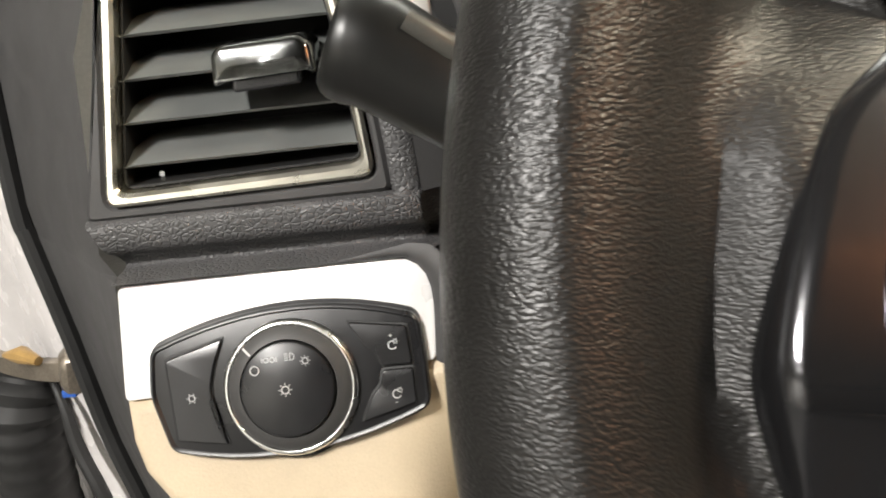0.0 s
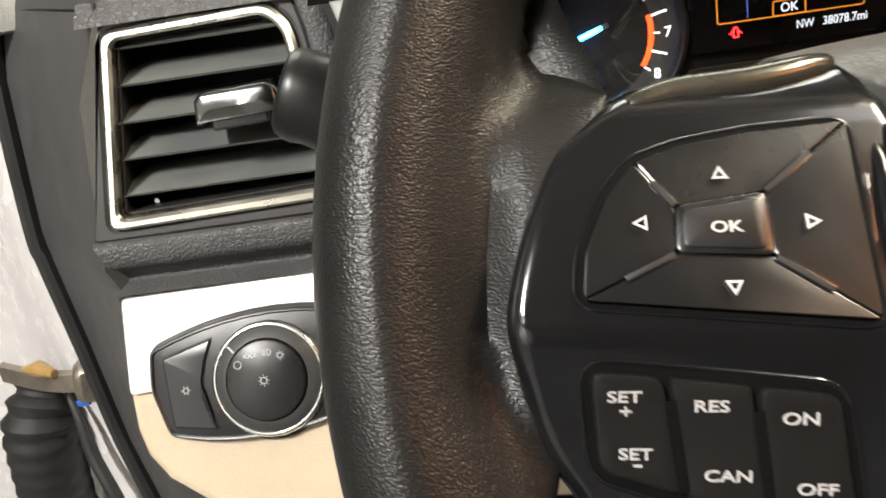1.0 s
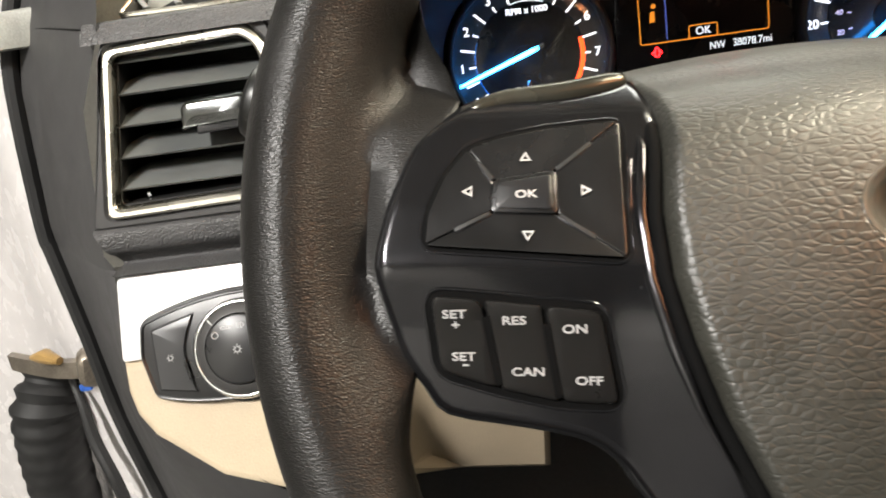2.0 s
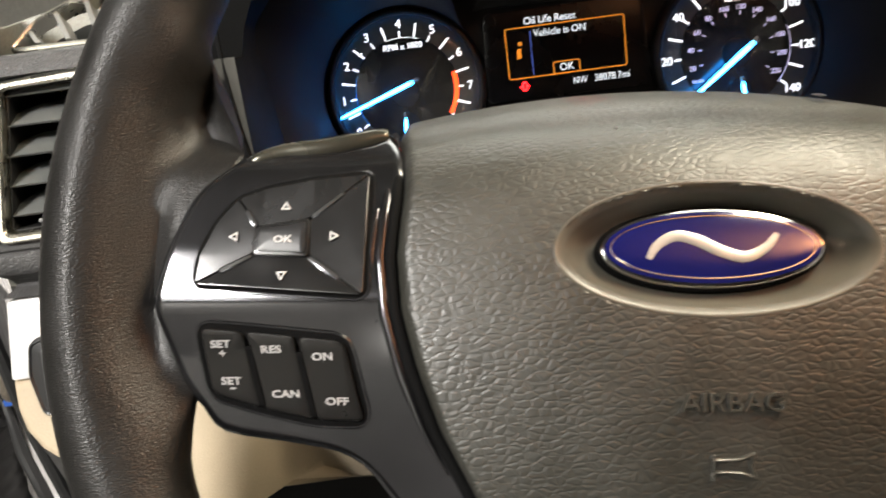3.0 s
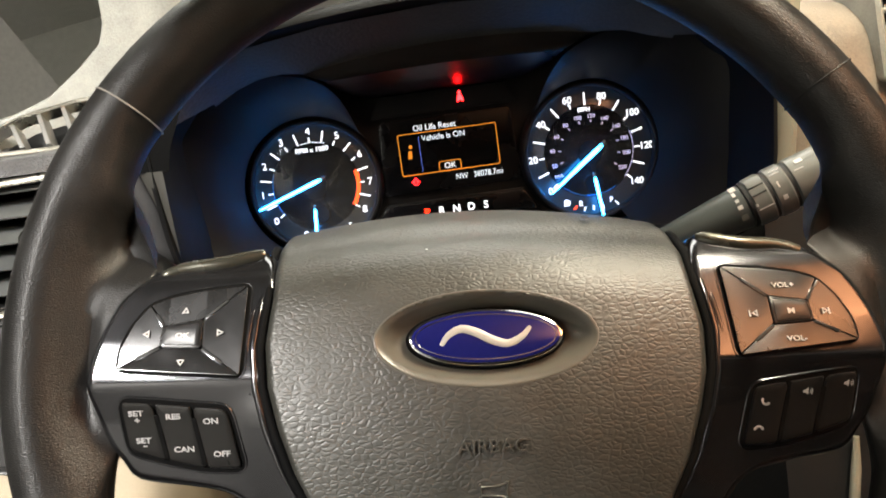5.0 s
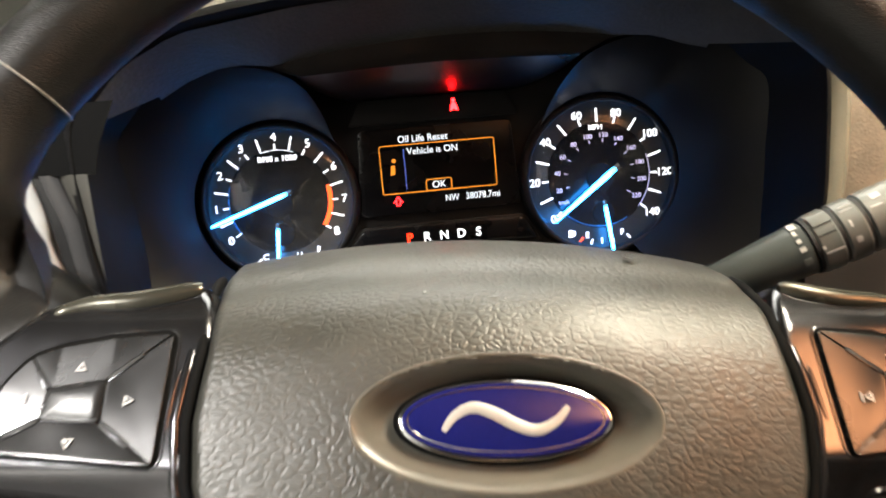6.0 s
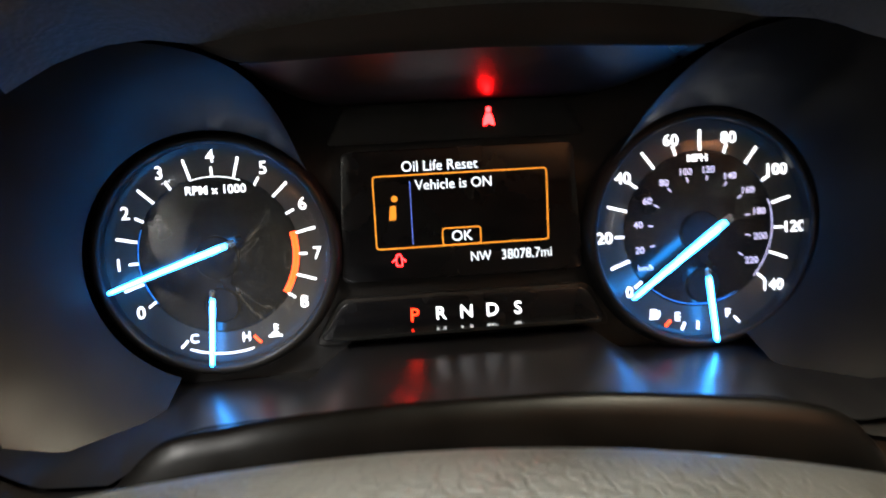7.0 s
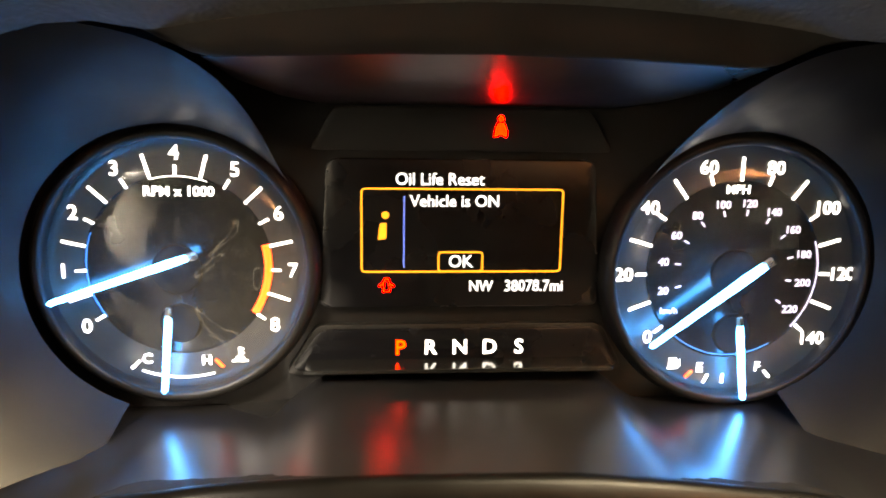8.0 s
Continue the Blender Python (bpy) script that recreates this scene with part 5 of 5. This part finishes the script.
for k in range(4):
    part("beam_line", box_bm((0.0016, 0.0003, 0.0002), 0), LEGEND_WHITE, knob, m=pose(0.0009, 0.0112 + 0.0008 * k, 0.0113), smooth=False)
part("pointer_mark", box_bm((0.0045, 0.0008, 0.0003), 0), LEGEND_WHITE, switch, m=KNOB @ pose(-0.0152, 0.0152, 0.0083, 0, 18, 135))
FACE = Matrix.Rotation(radians(68), 4, "X")
sun_mark(switch, Matrix.Translation(on_panel(-0.1065, 0.7145, 0.0057)) @ FACE, 0.0020, 6)
for z, s in ((0.7270, "+"), (0.7095, "-")):
    at = Matrix.Translation(on_panel(-0.0262, z, 0.0057)) @ FACE
    part("dimmer_mark", arc_band(0.0014, 0.0018, 60, 330, 0, 0.0002, 16), LEGEND_WHITE, switch, m=at, smooth=False)
    sun_mark(switch, at @ pose(0.0012, 0.0014, 0), 0.0012, 6)
    word(s, 0.0030, LEGEND_WHITE, switch, at @ pose(-0.0004, 0.0036 if s == "+" else -0.0030, 0), "legend", 0.00008)

# end of the dash, rubber seal and the door jamb beyond
END = [[(-0.1375, 0.304, 0.757), (-0.1545, 0.3235, 0.7525), (-0.1905, 0.371, 0.7455), (-0.2505, 0.441, 0.7385)],
       [(-0.1466, 0.312, 0.764), (-0.1620, 0.330, 0.764), (-0.1950, 0.375, 0.760), (-0.2520, 0.442, 0.757)],
       [(-0.1390, 0.321, 0.843), (-0.1500, 0.338, 0.846), (-0.1860, 0.380, 0.850), (-0.2440, 0.446, 0.853)],
       [(-0.1240, 0.328, 0.880), (-0.1400, 0.346, 0.885), (-0.1760, 0.386, 0.890), (-0.2340, 0.450, 0.897)],
       [(-0.1200, 0.350, 0.93), (-0.1340, 0.364, 0.93), (-0.1640, 0.396, 0.935), (-0.2160, 0.458, 0.945)]]
LOW_END = [[(-0.1360, 0.298, 0.757), (-0.1540, 0.322, 0.752), (-0.1900, 0.370, 0.745), (-0.2500, 0.440, 0.738)],
           [(-0.1362, 0.282, 0.712), (-0.1530, 0.312, 0.706), (-0.1860, 0.365, 0.690), (-0.2420, 0.437, 0.668)],
           [(-0.1222, 0.266, 0.674), (-0.1480, 0.304, 0.655), (-0.1800, 0.360, 0.630), (-0.2350, 0.434, 0.595)],
           [(-0.0500, 0.250, 0.640), (-0.1150, 0.300, 0.590), (-0.1660, 0.355, 0.560), (-0.2170, 0.430, 0.50)],
           [(0.10, 0.29, 0.55), (-0.06, 0.31, 0.46), (-0.1450, 0.35, 0.42), (-0.1950, 0.425, 0.38)]]
part("dash_end", loft(END[::-1] + LOW_END), DASH_SMOOTH, dash, "smooth grey end panel", angle=50)
part("end_joint", tube([(-0.1300, 0.3350, 0.884), (-0.150, 0.3555, 0.886), (-0.180, 0.390, 0.889), (-0.230, 0.446, 0.893)], 0.0006, 6), GAP_BLACK, dash)
seal_line = [p[3] for p in END[::-1]] + [p[3] for p in LOW_END]
part("door_seal", tube(smooth_line([(x - 0.003, y - 0.002, z) for x, y, z in seal_line], 5), 0.0065, 10), RUBBER, dash, "black rubber door seal")

body = thing("car_body", pose(0, 0, 0), "white painted door jamb of the car beside the dash", "car body", kind="structure")
JAMB = [(-0.235, 0.465), (-0.262, 0.500), (-0.300, 0.560), (-0.345, 0.615), (-0.400, 0.650), (-0.480, 0.720), (-0.600, 0.790), (-0.95, 0.95)]
part("jamb", loft([smooth_line([(x - bulge, y + bulge, z) for x, y in JAMB], 4) for z, bulge in ((-0.1, 0.02), (0.2, 0.012), (0.45, 0.004), (0.58, 0.0), (0.62, 0.006), (0.8, 0.02), (1.0, 0.03), (1.15, 0.04))]), WHITE_PAINT, body, "white painted metal", angle=50)
check = thing("door_check_arm", pose(0, 0, 0), "greasy metal door check arm on the white jamb", "door check")
part("arm", loft([[(x, y + dy, z + dz) for dy, dz in ((-0.005, -0.009), (-0.005, 0.009), (0.005, 0.009), (0.005, -0.009))] for x, y, z in smooth_line([(-0.320, 0.560, 0.584), (-0.350, 0.572, 0.578), (-0.400, 0.600, 0.570), (-0.470, 0.650, 0.560)], 5)], closed=True, caps=True), GREASY_METAL, check, angle=40)
part("arm_bracket", box_bm((0.040, 0.030, 0.036), 0.012, 3, pose(-0.312, 0.548, 0.590, 0, 10, 30)), GREASY_METAL, check)
part("arm_stop", box_bm((0.020, 0.024, 0.026), 0.008, 3, pose(-0.292, 0.535, 0.586, 0, 10, 30)), RUBBER, check)
part("arm_clip", box_bm((0.012, 0.006, 0.007), 0.002, 2, pose(-0.335, 0.553, 0.566)), BLUE_PLASTIC, check)
part("grease_lump", tube([(-0.365, 0.572, 0.588), (-0.385, 0.583, 0.590), (-0.410, 0.598, 0.584)], [0.004, 0.008, 0.003], 10), GREASE, check, "yellow-brown grease")
boot = thing("wiring_boot", pose(0, 0, 0), "black ribbed rubber wiring boot from jamb to door", "cable boot")
prof = smooth_line([(-0.430, 0.660, 0.545), (-0.440, 0.640, 0.510), (-0.450, 0.640, 0.46), (-0.462, 0.650, 0.40), (-0.48, 0.67, 0.30)], 12)
part("boot", tube(prof, [(0.024 + 0.012 * min(1, i / 14)) + 0.005 * math.cos(i * math.pi / 2.2) * max(0.2, 1 - i / 30) for i in range(len(prof))], 20), RUBBER, boot)
part("cable", tube(smooth_line([(-0.405, 0.640, 0.535), (-0.392, 0.625, 0.510), (-0.385, 0.615, 0.47), (-0.366, 0.600, 0.42), (-0.355, 0.595, 0.34)], 8), [0.003 + 0.004 * min(1, i / 16) for i in range(33)], 10), RUBBER, boot)

# right of the binnacle, upper left corner
# The strip's widening top end paints the highlight on the dash pad's edge.
part("grey_strip", loft([[(0.404 + k, 0.300, z), (0.408 + k, 0.286, z), (0.416 + k, 0.282, z + 0.4 * (wide - 1) * 0.004), (0.404 + k + 0.018 * wide, 0.288, z + 0.6 * (wide - 1) * 0.004), (0.404 + k + 0.021 * wide, 0.300, z + (wide - 1) * 0.004)]
                         for z, k, wide in ((0.803, 0.0, 1), (0.82, 0.0015, 1), (0.84, 0.003, 1), (0.870, 0.003, 1), (0.886, 0.002, 1), (0.898, -0.002, 1.3), (0.908, -0.010, 1.8), (0.917, -0.020, 2.4), (0.926, -0.036, 3.2), (0.934, -0.060, 4.5))]), PALE_STRIP, dash, "pale strip beside the binnacle with a painted highlight on top", angle=60)
part("tan_panel", loft([[(0.424, y + 0.004, z), (0.430, y, z), (0.47, y + 0.002, z), (0.55, y + 0.010, z), (0.8, y + 0.02, z), (1.2, y + 0.04, z)] for y, z in smooth_line([(0.2865, 0.803), (0.289, 0.825), (0.292, 0.850), (0.300, 0.880), (0.318, 0.905), (0.37, 0.920), (0.55, 0.930)], 4)]), TAN_DASH, dash, "tan grained dash panel", angle=60)
part("lower_dash", loft([[(0.405, y + 0.01, z), (0.424, y + 0.004, z), (0.47, y + 0.003, z), (0.55, y + 0.011, z), (1.2, y + 0.045, z)] for y, z in ((0.240, 0.50), (0.255, 0.60), (0.272, 0.71), (0.2870, 0.802))]), RUBBER, dash, "black lower dash panel", angle=60)
part("console_trim", tube([(0.4490, 0.2580, 0.632), (0.4475, 0.2550, 0.610), (0.4440, 0.2510, 0.580), (0.4380, 0.2460, 0.545), (0.4300, 0.2400, 0.505)], [0.0020, 0.0034, 0.0036, 0.0036, 0.0036], 12), PALE_STRIP, dash, "pale trim along the centre console", angle=60)
STRIP = smooth_line([(0.0085, 0.2815, 0.872), (0.0108, 0.281, 0.863), (0.0158, 0.280, 0.8455), (0.0178, 0.280, 0.825), (0.0205, 0.280, 0.812)], 5)
OUTER_STRIP = smooth_line([(-0.0060, 0.2855, 0.872), (-0.0015, 0.284, 0.853), (-0.0010, 0.283, 0.837), (0.0040, 0.283, 0.8195), (0.0125, 0.282, 0.806), (0.024, 0.281, 0.801)], 5)
# Flat black sheet added to keep the corner beside the hood dark.
part("hood_side_filler", loft([[(x - 0.026, 0.2905, z), (x, 0.2815, z), (0.016 + k, 0.276, z), (0.034 + k, 0.270, z)] for z, x, k in ((0.8715, 0.006, 0.0), (0.885, 0.010, 0.004), (0.905, 0.020, 0.014))]), MATT_BLACK, dash, "flat black filler beside the hood", angle=60)
band = lambda line, w: loft([[(x - w, y + 0.004, z), (x - w, y - 0.001, z), (x - w + 0.001, y - 0.002, z), (x + w - 0.001, y - 0.002, z), (x + w, y - 0.001, z), (x + w, y + 0.004, z)] for x, y, z in line])
part("left_strip", band(STRIP, 0.0046), DASH_SMOOTH, dash, "smooth grey strip beside the binnacle", angle=50)
part("outer_strip", band(OUTER_STRIP, 0.0040), STRIP_SILVER, dash, "dull silver strip beside the binnacle", angle=50)
part("strip_gap", loft([[(x - 0.012, y + 0.0035, z), (x + 0.004, y + 0.0030, z)] for x, y, z in STRIP]), GAP_BLACK, dash)
part("inner_cheek", loft([[(x + 0.0035, y + 0.001, z), (x + 0.006, y - 0.003, z), (0.5 * (x + 0.006) + 0.5 * max(x + 0.008, 0.0275), y - 0.008, z), (max(x + 0.009, 0.0300), y - 0.0105, z)] for x, y, z in STRIP]), CHEEK_GREY, dash, "grey cheek of the binnacle", angle=60)

# side demister grille and the pale pillar trim with its window opening
def on_demist(x, z, d=0.0):
    return x, 0.352 + (z - 0.89) * 0.8 - d * 0.78, z + d * 0.62


GRILLE = rounded([(-0.1190, 0.8900), (-0.1060, 0.9040), (-0.0880, 0.9112), (-0.0500, 0.9170), (-0.0150, 0.9190), (-0.0150, 0.8905), (-0.0700, 0.8893)], 0.003, 3)
demist = thing("demister_grille", pose(0, 0, 0), "grey side demister grille on top of the dash", "air vent")
part("grille_frame", placed(frame_bm(inward(GRILLE, -0.0018), inward(GRILLE, 0.0006), -0.010, 0.001, 0.0008), on_demist), SATIN_METAL, demist, "pale frame")
part("grille_well", placed(plate(inward(GRILLE, 0.0002), -0.024, -0.020, 0.001), on_demist), GAP_BLACK, demist)
for k in range(6):
    x = -0.106 + 0.0180 * k
    blade = [(x, 0.8925), (x + 0.0035, 0.8925), (x - 0.0065, 0.9150 - 0.011 * max(0, 1 - k / 2)), (x - 0.0100, 0.9150 - 0.011 * max(0, 1 - k / 2))]
    part("grille_fin", placed(plate(blade, -0.016, -0.001, 0.0006), on_demist), FIN_GREY, demist)
PILLAR = [(-0.36, 0.9020), (-0.160, 0.9060), (-0.1192, 0.9133), (-0.0917, 0.9225), (-0.0664, 0.9392), (-0.0453, 0.9561), (-0.0393, 0.9709), (-0.0360, 1.02), (-0.0360, 1.25), (0.075, 1.25), (0.075, 0.88), (-0.36, 0.88)]
part("pillar_trim", placed(plate(PILLAR, -0.03, 0.0, 0.004), lambda x, z, d: (x, 0.425 - d, z)), PALE_DASH, body, "pale grained pillar trim round the window")

# centre vent at the far side of the wheel
C_OUT = rounded([(0.484, 0.862), (0.640, 0.862), (0.640, 0.930), (0.484, 0.930)], 0.006)
C_IN = rounded([(0.489, 0.867), (0.635, 0.867), (0.635, 0.925), (0.489, 0.925)], 0.004)
far = lambda x, z, d=0.0: (x, 0.318 + (z - 0.862) * 0.25 - d, z)
vent_c = thing("centre_vent", pose(0, 0, 0), "centre dash vent with bright slat edges", "air vent")
part("vent_frame", placed(frame_bm(C_OUT, C_IN, -0.05, 0.030, 0.002), far), PALE_DASH, vent_c)
part("duct_back", placed(plate(C_IN, -0.03, 0.0, 0.001), far), GAP_BLACK, vent_c)
for k in range(5):
    part("slat", box_bm((0.145, 0.022, 0.0026), 0.001, 2, pose(0.562, 0.305 + 0.0033 * k, 0.873 + 0.0118 * k, 12)), PALE_DASH, vent_c)

# stalks on the column
column = thing("column_shroud", pose(0, 0, 0), "black plastic steering column shroud behind the wheel", "column shroud")


def shroud_bm(a0, a1):
    rows = []
    for y, z, rx, ry in ((0.128, 0.778, 0.050, 0.046), (0.134, 0.777, 0.054, 0.050), (0.20, 0.752, 0.058, 0.054), (0.30, 0.712, 0.062, 0.058)):
        rows.append([(0.206 + rx * math.cos(radians(a)), y + 0.35 * ry * math.sin(radians(a)), z + ry * math.sin(radians(a)) * 0.92) for a in np.linspace(a0, a1, 25)])
    return loft(rows)


part("upper_shroud", shroud_bm(2, 178), DASH_SMOOTH, column, angle=60)
part("lower_shroud", shroud_bm(180, 360), DASH_SMOOTH, column, angle=60)
ind = thing("indicator_stalk", pose(0, 0, 0), "black indicator stalk behind the wheel", "control stalk")
STALK_LINE = [(0.17, 0.200, 0.745), (0.07, 0.222, 0.782), (0.018, 0.2355, 0.820), (-0.0120, 0.2385, 0.8405), (-0.0190, 0.2390, 0.8432), (-0.0222, 0.2391, 0.8444), (-0.0238, 0.2392, 0.8450), (-0.0246, 0.2392, 0.8454), (-0.0248, 0.2392, 0.8455)]
part("lever", tube(STALK_LINE, [0.009, 0.010, 0.0145, 0.0165, 0.0166, 0.0160, 0.0148, 0.0128, 0.0050], 40), STALK_BLACK, ind, angle=60)
part("lever_inlay", tube([(0.022, 0.2285, 0.8300), (0.008, 0.2280, 0.8405), (-0.003, 0.2280, 0.8490)], [0.0030, 0.0040, 0.0034], 16), CHEEK_GREY, ind, "olive inlay along the lever", angle=60)
wiper = thing("wiper_stalk", pose(0, 0, 0), "grey wiper stalk with twist ring behind the wheel", "control stalk")
axis = [Vector((0.295, 0.215, 0.795)), Vector((0.41, 0.195, 0.842))]
at = lambda t: tuple(axis[0].lerp(axis[1], t))
part("lever", tube([at(0.0), at(0.35), at(0.485), at(0.494)], [0.008, 0.0112, 0.0122, 0.0114], 24), STALK_SHADE_GREY, wiper)
AX = (axis[1] - axis[0]).to_track_quat("Z", "Y").to_matrix().to_4x4()


def on_stalk(t, around, r=0.0139):
    """A pose on the stalk's skin, t along it and an angle round it."""
    return Matrix.Translation(axis[0].lerp(axis[1], t)) @ AX @ pose(0, 0, 0, 0, 0, around) @ pose(r, 0, 0, 0, 90, 0)


for t in (0.50, 0.59, 0.68):
    part("ring_groove", tube([at(t - 0.006), at(t + 0.006)], [0.0129, 0.0129], 24), GAP_BLACK, wiper)
for t, a, along, around, mat in ((0.462, 100, 0.0034, 0.0052, LEGEND_WHITE), (0.455, 122, 0.0018, 0.0026, LEGEND_WHITE), (0.455, 142, 0.0020, 0.0018, LEGEND_WHITE), (0.455, 160, 0.0026, 0.0022, LEGEND_WHITE), (0.455, 188, 0.0034, 0.0032, STALK_LIT_GREY),
                                 (0.545, 150, 0.0076, 0.0008, GAP_BLACK), (0.548, 184, 0.0078, 0.0007, LEGEND_WHITE), (0.515, 172, 0.0014, 0.0014, LEGEND_WHITE), (0.625, 150, 0.0010, 0.0034, LEGEND_WHITE), (0.635, 122, 0.0052, 0.0006, LEGEND_WHITE),
                                 (0.640, 112, 0.0052, 0.0006, LEGEND_WHITE), (0.630, 182, 0.0024, 0.0026, LEGEND_WHITE), (0.725, 138, 0.0050, 0.0008, LEGEND_WHITE), (0.74, 118, 0.0040, 0.0030, LEGEND_WHITE)):
    part("stalk_mark", box_bm((along, around, 0.0004), 0.0001, 1), mat, wiper, m=on_stalk(t, a, 0.0122 if t < 0.5 else 0.0136), smooth=False)
part("ring_pad", box_bm((0.0084, 0.0064, 0.0016), 0.0005, 2), STALK_LIT_GREY, wiper, m=on_stalk(0.546, 118, 0.0133))
part("ring_ridge", box_bm((0.0088, 0.0022, 0.0016), 0.0005, 2), STALK_LIT_GREY, wiper, m=on_stalk(0.546, 184, 0.0128))
for t0, t1, r0, r1, name in ((0.506, 0.584, 0.0134, 0.0137, "twist_ring"), (0.596, 0.674, 0.0137, 0.0137, "mark_collar"), (0.686, 1.0, 0.0137, 0.0130, "lever_end")):
    part(name, tube([at(t0), at(t0 + 0.008), at(t1 - 0.008), at(t1)], [r0 - 0.0009, r0, r1, r1 - 0.0009], 24), STALK_LIT_GREY, wiper)
